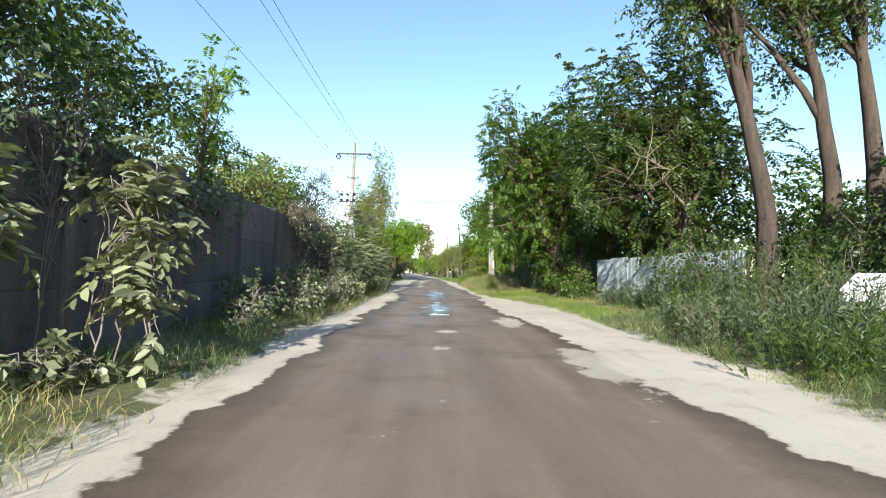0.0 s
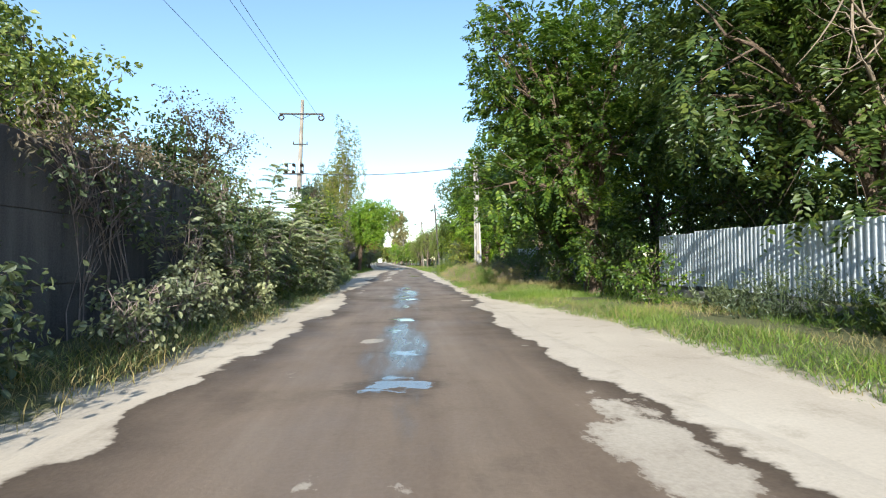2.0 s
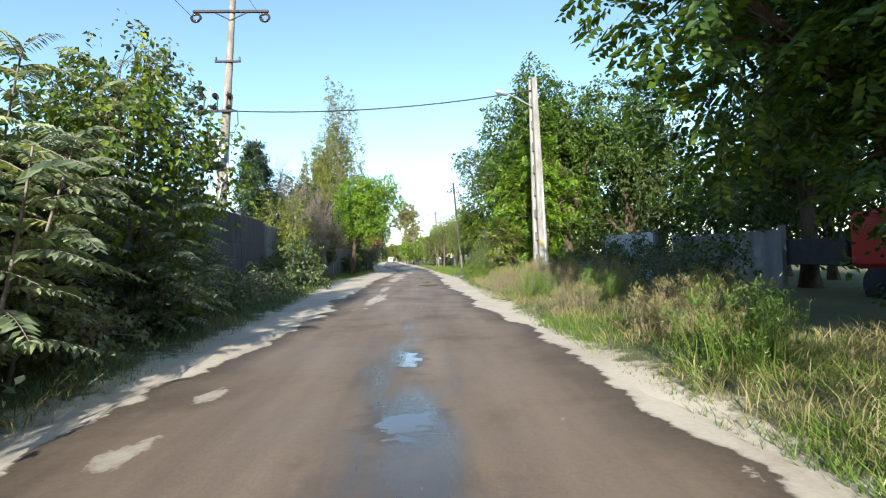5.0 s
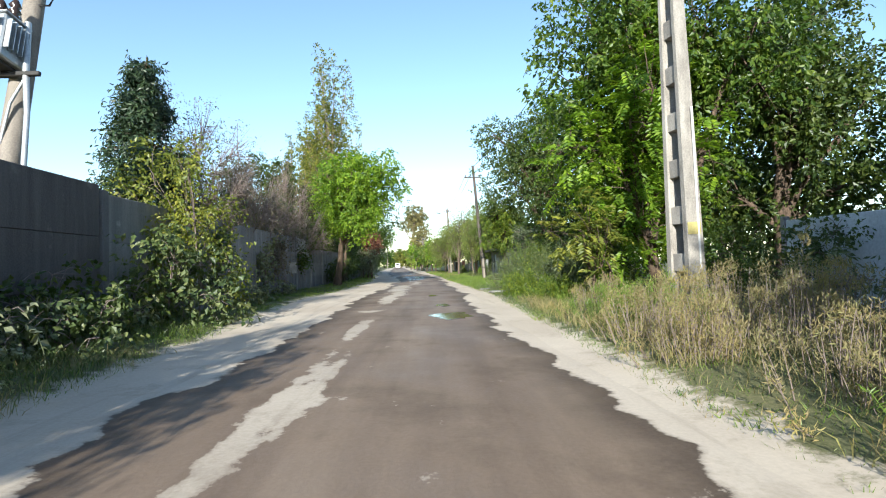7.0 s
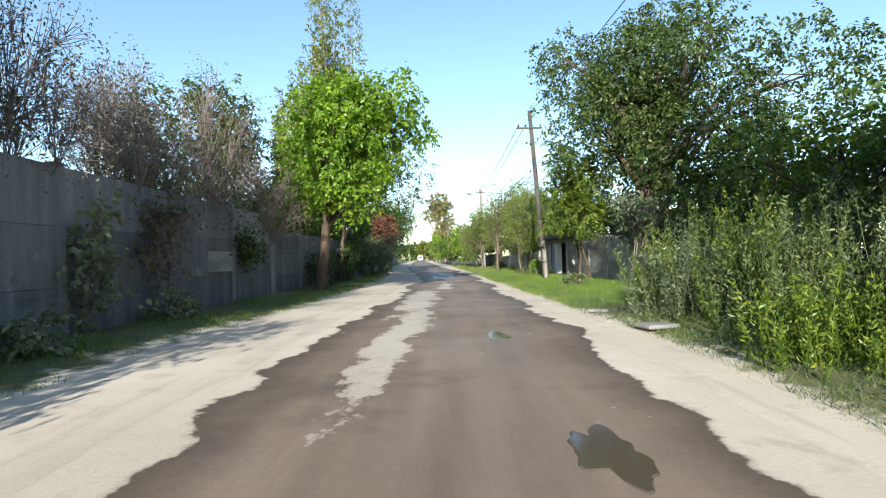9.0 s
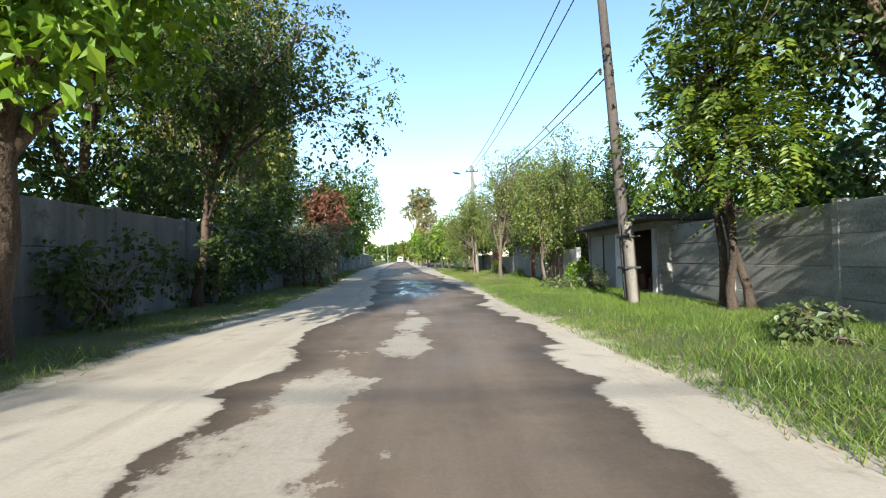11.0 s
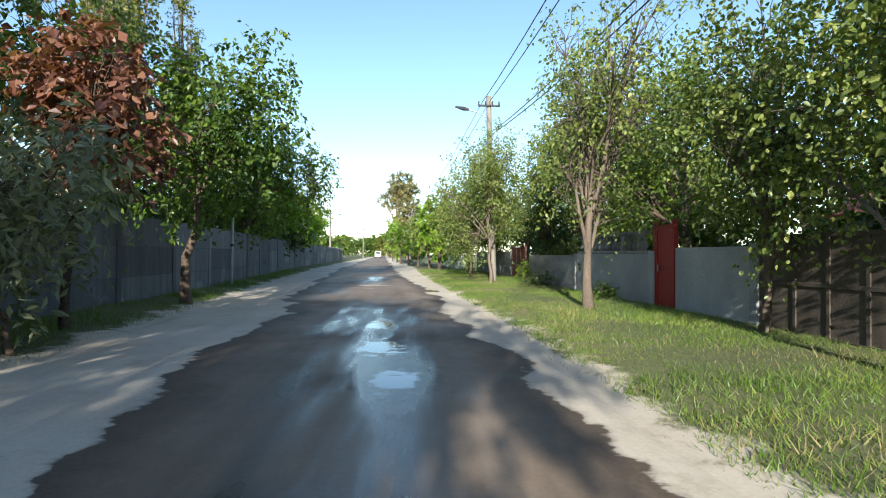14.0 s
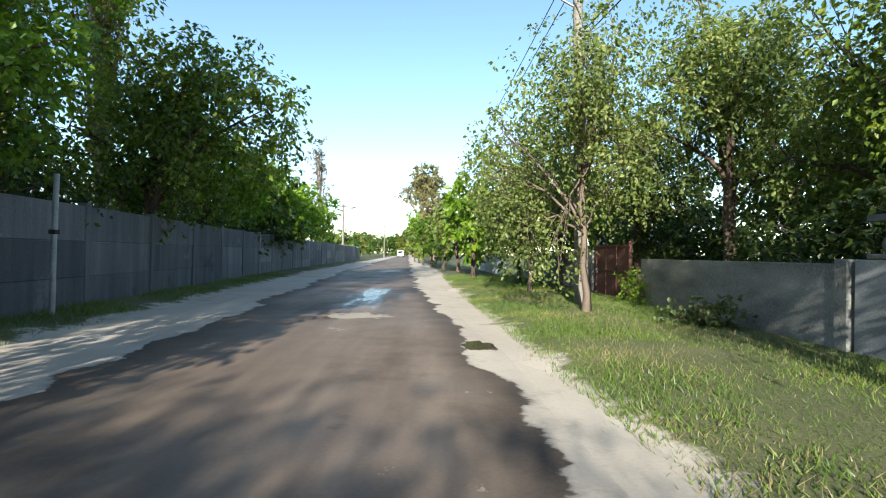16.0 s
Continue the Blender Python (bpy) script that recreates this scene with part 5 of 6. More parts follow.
for i, (x, y, h, n) in enumerate([(-4.2, 27.6, 3.2, 4), (-4.2, 31.2, 3.2, 5), (-5.3, 32.6, 5.0, 4), (-3.9, 33.6, 2.7, 5), (-4.6, 35.2, 3.9, 6), (-3.9, 37.4, 2.7, 6), (-4.4, 39.6, 3.3, 7), (-4.9, 29.4, 4.3, 4)]):
    fronds("sumac_tree", "wild sumac with long feathery leaves beside the road", (x, y, 0), h, n, 0.9, 40 + i, "roadside sumacs")
for i, (x, y, h, r) in enumerate([(-3.9, 22.6, 2.6, 0.8), (-3.7, 24.2, 2.2, 0.75), (-3.6, 26.0, 2.6, 0.8), (-4.2, 24.8, 3.3, 0.8), (-3.7, 29.2, 2.3, 0.75), (-4.2, 30.0, 2.9, 0.8)]):
    shrub("elder_bush", "dusty bush with pale hanging leaves beside the road", (x, y, 0), (x, y, h * 0.52, r, r * 1.1, h * 0.5), mat=("dusty", "grey_green", "sumac")[i % 3], pinnate=True, leaf=0.088, width=0.036, per=8, dens=8, twig=0.32,
          fine=True, seed=360 + i, lobes=12, trunk=0.025, stems=5, droop=0.7, fill=0.36, group="dusty roadside bushes")
shrub("hedge_bush", "dark undergrowth behind the sumacs along the wall", (-4.8, 31.0, 0), (-4.7, 31.0, 1.4, 0.6, 7.5, 1.5), mat="elm", leaf=0.12, width=0.07, dens=12, seed=52, lobes=14)
for i, (x, y, h, r) in enumerate([(-3.5, 22.2, 1.2, 0.8), (-3.4, 24.8, 1.2, 0.8), (-3.3, 28.6, 1.3, 0.9), (-3.6, 32.0, 1.3, 1.0), (-3.4, 34.8, 1.1, 0.8), (-3.9, 37.2, 1.3, 0.9), (-4.2, 41.5, 1.5, 1.0), (-4.4, 44.5, 1.3, 0.9), (-4.8, 47.6, 1.2, 0.9)]):
    shrub("bramble", "tangled dusty bramble at the foot of the bushes", (x, y, 0), (x, y, h * 0.45, r, r * 1.5, h * 0.6), mat="dusty" if i % 3 != 2 else "weed", leaf=0.085, width=0.055, dens=24, per=9,
          twig=0.26, seed=60 + i, lobes=8, trunk=0.012, stems=5, group="brambles")
tree("elm_tree", "bushy green tree leaning towards the road", (-4.6, 36.2, 0), (-4.2, 36.6, 3.2, 1.6, 2.2, 2.2), 0.11, 10, mat="acacia", leaf=0.10, width=0.055, dens=15, seed=70, stems=2)
tree("pear_tree", "slender leafy tree with pale twigs by the wall", (-4.6, 38.0, 0), (-4.3, 38.0, 4.0, 1.1, 1.2, 2.2), 0.08, 8, mat="grey_green", leaf=0.1, width=0.06, dens=15, seed=71)
tree("elm_tree", "large shady tree behind the concrete wall", (-8.8, 33.0, 0), (-8.8, 33.0, 4.8, 2.6, 3.4, 2.6), 0.2, 9, mat="elm", leaf=0.16, width=0.08, dens=9, seed=72)
tree("locust_tree", "feathery tree crown behind the concrete wall", (-9.4, 43.0, 0), (-9.6, 43.0, 3.9, 1.9, 2.6, 1.6), 0.14, 8, mat="sumac", pinnate=True, leaf=0.15, width=0.05, per=14, dens=5, twig=0.6, seed=73)
shrub("lilac_bush", "yellowing green bush growing at the end of the wall", (-5.7, 53.2, 0), (-5.6, 52.9, 2.6, 1.45, 1.8, 2.3), mat="yellow", leaf=0.095, width=0.05, dens=24, seed=74, lobes=10, trunk=0.05)
shrub("lilac_bush", "shaded green bush below the yellowing one", (-5.3, 51.5, 0), (-5.1, 51.5, 1.25, 1.2, 1.8, 1.35), mat="weed", leaf=0.12, width=0.065, dens=17, seed=75)
shrub("bramble", "dark shaded undergrowth along the wall foot", (-5.4, 48.3, 0), (-5.4, 48.0, 0.7, 0.8, 3.0, 0.9), mat="elm", leaf=0.1, width=0.06, dens=15, seed=76, lobes=9)
for i, (x, y, h) in enumerate([(-6.5, 56.5, 6.2), (-6.9, 59.5, 6.6), (-6.8, 62.8, 6.0), (-7.0, 66.2, 6.8), (-6.8, 69.6, 5.6), (-8.2, 58.0, 7.4), (-8.4, 64.5, 7.6)]):
    shrub("dry_bush", "grey half-dead bush with tangled twigs over the wall", (x, y, 0), (x + 0.15, y, h * 0.62, 1.45, 1.9, h * 0.37), mat="dead" if i % 3 else "purple", leaf=0.06, width=0.026, dens=20, per=6, seed=80 + i, lobes=16,
          twigs=55, trunk=0.035, stems=6, group="half-dead bushes", twig=0.4)
for i, (x, y) in enumerate([(-6.9, 57.5), (-7.0, 63.5), (-7.2, 68.5)]):
    shrub("hedge_bush", "dusty green bush among dead twigs behind the wall", (x, y, 0), (x, y, 3.1, 1.2, 2.2, 1.3), mat="grey_green", leaf=0.1, width=0.055, dens=11, seed=86 + i, lobes=8)
for i, (x, y, r, h) in enumerate([(-5.2, 50.0, 0.6, 1.0), (-5.4, 56.4, 0.6, 0.9), (-5.6, 58.6, 0.5, 0.7), (-5.8, 62.6, 0.5, 0.8), (-5.0, 46.2, 0.7, 1.2)]):
    shrub("weed_clump", "pale dusty weeds at the foot of the shaded wall", (x, y, 0), (x, y, h * 0.5, r, r * 1.3, h * 0.55), mat="dusty", leaf=0.1, width=0.055, dens=20, per=9, twig=0.28, seed=280 + i, lobes=7, trunk=0.012, stems=6, group="weed clumps")
for i, (x, y, h) in enumerate([(-6.0, 56.0, 1.9), (-6.12, 62.6, 2.0), (-6.25, 67.4, 1.7)]):
    shrub("climbing_vine", "withered vine hanging down the shaded wall", (x, y, 0), (x, y, h, 0.22, 0.8, 1.0), mat="dead" if i % 2 else "elm", leaf=0.1, width=0.06, dens=15, seed=290 + i, lobes=8, category="vine", trunk=0.02, twigs=20)
shrub("climbing_vine", "sparse green creeper on the shaded wall", (-6.2, 60.6, 0), (-6.05, 60.6, 1.3, 0.3, 0.5, 1.3), mat="dusty", leaf=0.11, width=0.07, dens=16, seed=90, lobes=7, category="vine", trunk=0.02)
tree("walnut_tree", "bright green walnut tree overhanging the road", (-5.2, 71.8, 0), (-4.0, 71.3, 5.6, 3.1, 2.5, 3.3), 0.24, 27, mat="bright", leaf=0.15, width=0.078, dens=15, seed=91, fill=0.36)
tree("elm_tree", "shady tree on a slim stem overhanging the verge", (-6.1, 79.0, 0), (-4.3, 78.6, 5.7, 3.3, 2.6, 2.4), 0.14, 22, mat="elm", leaf=0.10, width=0.058, dens=7.5, seed=93)
tree("elm_tree", "dense dark tree spreading above the lower wall", (-7.4, 76.5, 0), (-6.8, 76.8, 5.8, 2.2, 2.6, 2.8), 0.16, 14, mat="elm", leaf=0.12, width=0.068, dens=11, seed=94)
shrub("hedge_bush", "dark bush in the walnut tree's shade", (-6.0, 75.0, 0), (-6.0, 75.0, 1.0, 0.6, 2.2, 1.1), mat="elm", leaf=0.12, width=0.07, dens=12, seed=92)


def spruce(at, h, r, seed):
    rng = np.random.default_rng(seed)
    root = thing("spruce_tree", at, "dark ragged spruce standing behind the wall", "tree")
    lines = [(np.linspace((0, 0, -0.1), (0.1, 0, h), 8), np.linspace(0.2, 0.02, 8))]
    P, D = [], []
    for k in range(210):
        z = h * (0.15 + 0.83 * rng.random())
        a = rng.uniform(0, 6.283)
        L = r * (1.02 - z / h) * rng.uniform(0.55, 1.15) + 0.15
        tip = np.array((math.cos(a) * L, math.sin(a) * L, z - 0.25 * L))
        pts = bow((0, 0, z), tip, (0, 0, -0.05), 5)
        lines.append((pts, np.linspace(0.03, 0.008, 5)))
        m = int(6 + 14 * L)
        s = rng.uniform(0.15, 1, m)[:, None]
        P.append(np.array((0, 0, z)) * (1 - s) + tip * s + rng.normal(0, 0.08, (m, 3)))
        D.append(np.tile(unit(np.array((math.cos(a), math.sin(a), -0.3))), (m, 1)))
    part("trunk", tube_mesh("trunk", lines, 5), "bark", root)
    v, q, t = spray(rng, np.concatenate(P), np.concatenate(D), 7, 0.3, 0.18, 0.055)
    part("crown", np_mesh("crown", v, q, t), "spruce", root)


spruce((-7.8, 55.2, 0), 7.6, 2.5, 5)

for i, (x, y, h, r) in enumerate([(-8.6, 89.5, 24.0, 2.3), (-10.9, 91.5, 20.0, 1.9), (-13.4, 92.5, 16.5, 0.9), (-9.2, 83.5, 12.5, 1.3), (-14.5, 107.0, 20.0, 1.2), (-15.4, 110.5, 21.0, 1.2), (-13.6, 113.0, 19.0, 1.1), (-12.6, 103.0, 15.0, 1.2)]):
    tree("poplar_tree", "tall narrow poplar with yellowing leaves behind the wall", (x, y, 0), (x, y, h * 0.53, r * 1.15, r * 1.15, h * 0.47), 0.15, 30, 0.1, "poplar", "pale_bark", dens=7.5, per=9, leaf=0.16, width=0.09,
         seed=100 + i, fill=0.32, group="poplars", twigs=8)
tree("bush_willow", "weeping grey-green shrubby tree in front of the wall", (-5.6, 88.6, 0), (-5.4, 88.7, 1.9, 1.5, 1.7, 1.7), 0.1, 11, mat="dusty", leaf=0.14, width=0.045, dens=17, seed=110, stems=3, droop=0.8, category="shrub")
tree("cherry_tree", "withered red-brown tree among green bushes", (-5.5, 90.6, 0), (-5.15, 90.5, 3.7, 1.15, 1.1, 1.35), 0.09, 11, mat="red", leaf=0.14, width=0.085, dens=20, seed=111)
tree("mulberry_tree", "leafy tree with long sprouting shoots over the wall", (-5.6, 95.0, 0), (-4.8, 94.8, 4.1, 2.0, 1.9, 2.5), 0.13, 15, mat="walnut", leaf=0.12, width=0.07, dens=16, seed=112, fill=0.4)
tree("elm_tree", "dark leafy tree overhanging the concrete wall", (-8.2, 100.5, 0), (-7.9, 101.2, 4.9, 2.6, 3.2, 3.0), 0.17, 13, mat="bright", leaf=0.12, width=0.075, dens=13, seed=113)
tree("maple_tree", "dark green maple leaning over the wall to the road", (-8.3, 106.5, 0), (-7.2, 106.5, 5.0, 2.9, 2.8, 3.2), 0.17, 16, mat="acacia", leaf=0.14, width=0.075, dens=12, seed=114)
tree("maple_tree", "dark green tree above the far stretch of wall", (-9.6, 112.5, 0), (-8.8, 112.5, 4.6, 2.3, 2.8, 2.4), 0.15, 11, mat="bright", leaf=0.18, width=0.1, dens=10, seed=115)
tree("elm_tree", "shaded tree crown rising behind the wall", (-9.6, 96.5, 0), (-9.2, 96.5, 5.6, 2.4, 2.6, 3.2), 0.17, 11, mat="fruit", leaf=0.17, width=0.09, dens=10, seed=116)
tree("locust_tree", "tall dark tree behind the lower wall", (-9.4, 72.5, 0), (-9.2, 72.5, 6.2, 2.6, 3.0, 3.2), 0.2, 10, mat="elm", leaf=0.17, width=0.08, dens=9, seed=117)
shrub("hedge_bush", "dark dense bush hanging over the lower wall", (-6.9, 84.5, 0), (-6.5, 85.5, 2.5, 1.2, 3.4, 1.9), mat="elm", leaf=0.14, width=0.075, dens=14, seed=118, lobes=10)
shrub("hedge_bush", "dark bush along the shaded wall foot", (-6.1, 80.6, 0), (-6.0, 80.6, 1.4, 0.6, 3.4, 1.5), mat="elm", leaf=0.13, width=0.07, dens=12, seed=119, lobes=8)
for i, y in enumerate((73.5, 77.0, 80.5, 97.5, 102.1, 106.7, 111.3, 115.9, 120.5)):
    shrub("hedge_bush", "dark leafy bushes rising behind the lower wall", (left_wall_x(y) - 1.4, y, 0), (left_wall_x(y) - 1.1, y, 2.7 if y > 90 else 3.2, 1.2, 2.7, 1.5 if y > 90 else 2.0), mat=("elm", "walnut")[i % 2], leaf=0.12, width=0.07, dens=12, seed=350 + i, lobes=11,
          group="bushes behind the wall")
for i, (x, y) in enumerate([(-11.0, 121.0), (-11.6, 127.0), (-12.6, 134.0), (-13.4, 142.0)]):
    tree("ash_tree", "light green bushy tree above the far wall", (x, y, 0), (x + 1.1, y, 4.3, 2.4, 3.6, 2.5), 0.14, 11, mat="bright", leaf=0.24, width=0.14, dens=7, seed=120 + i, group="far bushy trees")
tree("poplar_tree", "nearly bare pale poplar far behind the wall", (-12.6, 146.0, 0), (-12.6, 146, 9.8, 1.3, 1.3, 4.6), 0.13, 16, 0.1, "dead", "twig", dens=3.0, leaf=0.16, width=0.09, seed=125, fill=0.3, twigs=30)

# ---------------------------------------------------------------- trees and shrubs, right of the street
for i, (x, y, tx, h) in enumerate([(10.9, 18.6, -1.4, 15), (13.5, 18.9, -1.0, 15), (14.6, 18.7, -0.5, 16)]):
    tree("elm_tree", "tall tree with a bare reddish grey trunk", (x, y, 0), (x + tx * 1.6, y + 0.6, h * 0.76, 2.3, 2.4, h * 0.24), 0.38, 16, 0.5, "elm", "trunk_bark", dens=9, leaf=0.13, width=0.068,
         seed=130 + i, lean=(tx * 0.3, 0), group="tall bare trunks", twigs=16)
tree("walnut_tree", "broad walnut tree with drooping leafy boughs over the verge", (6.4, 28.4, 0), (5.3, 29.0, 6.5, 4.3, 3.6, 6.0), 0.28, 32, 0.2, "walnut", dens=12.5, pinnate=True, leaf=0.115, width=0.06, per=12, twig=0.5, seed=140, fill=0.35)
tree("locust_tree", "dark green tree with hanging foliage above the fence", (9.6, 21.5, 0), (8.6, 21.4, 6.5, 4.1, 3.2, 5.4), 0.24, 22, 0.25, "elm", dens=10.5, pinnate=True, leaf=0.12, width=0.055, per=13, twig=0.5,
     seed=141, fill=0.42, droop=0.8)
tree("elm_tree", "dense dark tree behind the sheet-metal fence", (11.6, 27.0, 0), (11.4, 27.0, 6.0, 3.4, 4.2, 5.4), 0.3, 13, 0.25, "elm", dens=10, leaf=0.18, width=0.09, seed=142, fill=0.48)
tree("walnut_tree", "dark walnut tree with low boughs beside the verge", (7.9, 36.0, 0), (6.4, 35.6, 5.4, 4.0, 3.8, 5.2), 0.26, 22, 0.2, "walnut", dens=12.5, pinnate=True, leaf=0.11, width=0.058, per=12, twig=0.5, seed=143, fill=0.36)
tree("elm_tree", "dense dark tree set back from the road", (11.5, 34.5, 0), (11.5, 34.5, 6.0, 3.0, 3.5, 4.6), 0.3, 11, 0.25, "elm", dens=9, leaf=0.19, width=0.1, seed=144)
tree("elm_tree", "dark tree set back among yard fences", (11.8, 43.0, 0), (11.6, 43.2, 5.2, 2.8, 3.2, 3.6), 0.28, 11, 0.25, "elm", dens=10, leaf=0.18, width=0.09, seed=145)
tree("acacia_tree", "feathery acacia with bright drooping sprays by the lamp pole", (7.1, 54.8, 0), (6.7, 54.4, 4.6, 2.4, 2.2, 4.0), 0.2, 18, 0.15, "bright", dens=10.5, pinnate=True, leaf=0.13, width=0.05, per=16, twig=0.6,
     seed=146, fill=0.42, droop=0.5)
tree("walnut_tree", "tall green walnut tree behind the lamp pole", (8.6, 56.0, 0), (7.9, 55.9, 7.0, 3.6, 2.4, 5.6), 0.28, 22, 0.2, "walnut", dens=14, leaf=0.16, width=0.08, seed=147, fill=0.42)
tree("maple_tree", "round dark tree beyond the fence panels", (12.0, 56.5, 0), (12.6, 56.5, 6.4, 4.2, 4.0, 5.6), 0.28, 15, 0.2, "elm", dens=14, leaf=0.15, width=0.08, seed=148)
shrub("acacia_sapling", "low yellow-green acacia sprays over the verge", (5.0, 53.2, 0), (4.7, 53.3, 1.9, 1.1, 1.5, 1.0), mat="yellow", pinnate=True, leaf=0.12, width=0.045, per=16, dens=11, twig=0.55, seed=149, lobes=10, bark="bark")
tree("acacia_tree", "bushy green tree behind tall weeds", (8.6, 63.6, 0), (8.6, 63.6, 3.0, 1.9, 2.4, 1.7), 0.2, 10, 0.2, "acacia", dens=18, leaf=0.10, width=0.055, seed=150)
tree("oak_tree", "big spreading tree with dark crown behind the fence", (8.6, 74.2, 0), (9.2, 74.0, 7.7, 7.0, 4.8, 6.0), 0.34, 26, 0.2, "elm", dens=10.5, leaf=0.14, width=0.076, seed=151, fill=0.34)
for i, (x, y, r, h) in enumerate([(10.6, 25.6, 1.7, 4.6), (12.4, 29.6, 2.0, 5.2), (10.8, 31.6, 1.6, 4.2), (13.6, 22.0, 1.8, 5.0), (16.2, 22.6, 2.0, 5.4)]):
    shrub("hedge_bush", "dark bushes filling the shade behind the walnut", (x, y, 0), (x, y, h * 0.5, r, r, h * 0.52), mat="elm", leaf=0.13, width=0.075, dens=11, seed=345 + i, lobes=10, group="bushes behind the walnut")
for i, (x, y, r, h) in enumerate([(8.6, 69.4, 1.6, 4.2), (11.4, 70.2, 2.0, 4.6), (7.6, 66.4, 1.1, 2.6)]):
    shrub("hedge_bush", "dark bushes crowding below the spreading tree", (x, y, 0), (x, y, h * 0.5, r, r, h * 0.52), mat="elm", leaf=0.15, width=0.085, dens=10, seed=340 + i, lobes=10, group="bushes below the tree")
shrub("climbing_vine", "dusty creeper draped over the low concrete fence", (6.3, 69.0, 0), (6.1, 69.0, 2.6, 0.9, 2.6, 0.9), mat="grey_green", leaf=0.12, width=0.06, dens=16, seed=152, lobes=9, category="vine", twigs=30)
tree("locust_tree", "young tree with light green feathery sprays by the slab wall", (6.0, 75.9, 0), (5.7, 75.6, 4.5, 2.0, 1.9, 2.5), 0.16, 18, 0.35, "acacia", "trunk_bark", dens=15, pinnate=True, leaf=0.10, width=0.042, per=14, twig=0.5, seed=153, stems=3, droop=0.6)
tree("birch_tree", "light green tree crown far behind the fences", (14.2, 72.0, 0), (14.2, 72, 3.6, 2.4, 2.6, 2.2), 0.2, 9, 0.3, "yellow", dens=8, leaf=0.19, width=0.1, seed=154)
for i, (x, y, cx, cz, r, h, m) in enumerate([(4.5, 86.7, 4.75, 3.6, 1.8, 2.5, "fruit"), (3.65, 93.5, 3.75, 4.5, 2.1, 2.9, "fruit"), (5.1, 90.0, 5.3, 3.6, 1.6, 2.3, "fruit"), (3.0, 103.6, 2.75, 4.1, 2.1, 3.0, "fruit"),
                                             (2.75, 109.0, 2.5, 3.3, 2.0, 2.5, "fruit"), (3.1, 113.5, 2.7, 3.2, 2.3, 2.7, "walnut"), (4.4, 112.0, 4.4, 3.6, 2.0, 2.9, "walnut")]):
    tree("apricot_tree", "fruit tree with a slender trunk on the grass verge", (x, y, 0), (cx, y, cz, r, r * 1.2, h), 0.115 if i == 1 else 0.095, 20, 0.24, m, "branch_bark", dens=9 if i == 1 else 21 if i < 4 else 9, leaf=0.07 if i < 4 else 0.1, width=0.045 if i < 4 else 0.062, seed=160 + i, fill=0.38,
         group="verge fruit trees", twigs=26 if i == 1 else 10, droop=0.5, fine=True)
tree("plum_tree", "dense bushy fruit tree shading the garden wall", (6.6, 87.4, 0), (6.4, 88.0, 3.4, 1.2, 1.5, 1.6), 0.13, 11, 0.3, "fruit", dens=16, leaf=0.085, width=0.052, seed=168)
tree("walnut_tree", "dark tree in the garden behind the wall", (8.2, 97.5, 0), (7.9, 98.5, 5.2, 2.7, 3.0, 3.5), 0.2, 15, 0.25, "acacia", dens=13, leaf=0.115, width=0.062, seed=169)
tree("walnut_tree", "tall dark garden tree with forked limbs", (7.4, 106.0, 0), (7.2, 106.0, 5.8, 3.0, 3.0, 3.6), 0.2, 15, 0.3, "fruit", dens=16, leaf=0.11, width=0.06, seed=170)
tree("walnut_tree", "dark garden tree behind the red gate", (8.8, 91.5, 0), (8.8, 91.5, 4.8, 2.3, 2.6, 2.8), 0.2, 13, 0.25, "walnut", dens=12, leaf=0.12, width=0.065, seed=171)
tree("walnut_tree", "bushy garden tree filling the yard behind the wall", (9.4, 102.5, 0), (9.0, 102.5, 4.4, 2.6, 2.6, 3.4), 0.2, 14, 0.2, "fruit", dens=15, leaf=0.11, width=0.06, seed=174)
tree("walnut_tree", "bushy dark garden tree behind the far wall", (7.6, 112.5, 0), (7.4, 112.5, 4.6, 2.4, 2.6, 3.5), 0.2, 14, 0.2, "elm", dens=14, leaf=0.12, width=0.065, seed=175)
shrub("hedge_bush", "dark hedge growing behind the garden wall", (7.0, 101.0, 0), (7.0, 101.5, 1.5, 1.0, 4.2, 1.3), mat="elm", leaf=0.12, width=0.07, dens=12, seed=176, lobes=12)
for i in range(7):
    shrub("hedge_bush", "dark overgrown bush deep in the gardens", (9.9, 89.0 + 5 * i, 0), (9.9, 89.0 + 5 * i, 1.5, 1.4, 3.0, 1.6), mat="elm", leaf=0.22, width=0.13, dens=6, seed=330 + i, lobes=9, group="garden bushes")
shrub("hedge_bush", "dark overgrown hedge behind the far garden wall", (8.0, 110.0, 0), (8.0, 111.0, 1.7, 1.2, 4.0, 1.7), mat="elm", leaf=0.14, width=0.08, dens=12, seed=177, lobes=12)
tree("birch_tree", "distant green tree beyond the garages", (13.0, 99.0, 0), (13.0, 99, 4.3, 2.4, 2.8, 2.3), 0.2, 9, 0.3, "walnut", dens=8, leaf=0.2, width=0.11, seed=172)
tree("birch_tree", "tree rising behind the garage roof", (10.8, 86.5, 0), (10.8, 86.5, 3.9, 2.0, 2.2, 1.8), 0.16, 9, 0.3, "elm", dens=10, leaf=0.17, width=0.09, seed=173)
for i, (x, y, h) in enumerate([(1.6, 119.0, 6.2), (1.0, 126.0, 5.8), (0.2, 133.0, 5.6), (-0.9, 141.0, 5.8), (-2.0, 150.0, 6.0), (-2.8, 160.0, 6.4), (-4.0, 172.0, 6.8)]):
    tree("roadside_tree", "leafy roadside tree in a long green row", (x, y, 0), (x, y, h * 0.55, 2.0, 3.4, h * 0.42), 0.13, 10, 0.25, "fruit" if i % 2 else "bright", dens=3.2, leaf=0.32, width=0.2, twigs=3, seed=180 + i, group="far roadside trees")
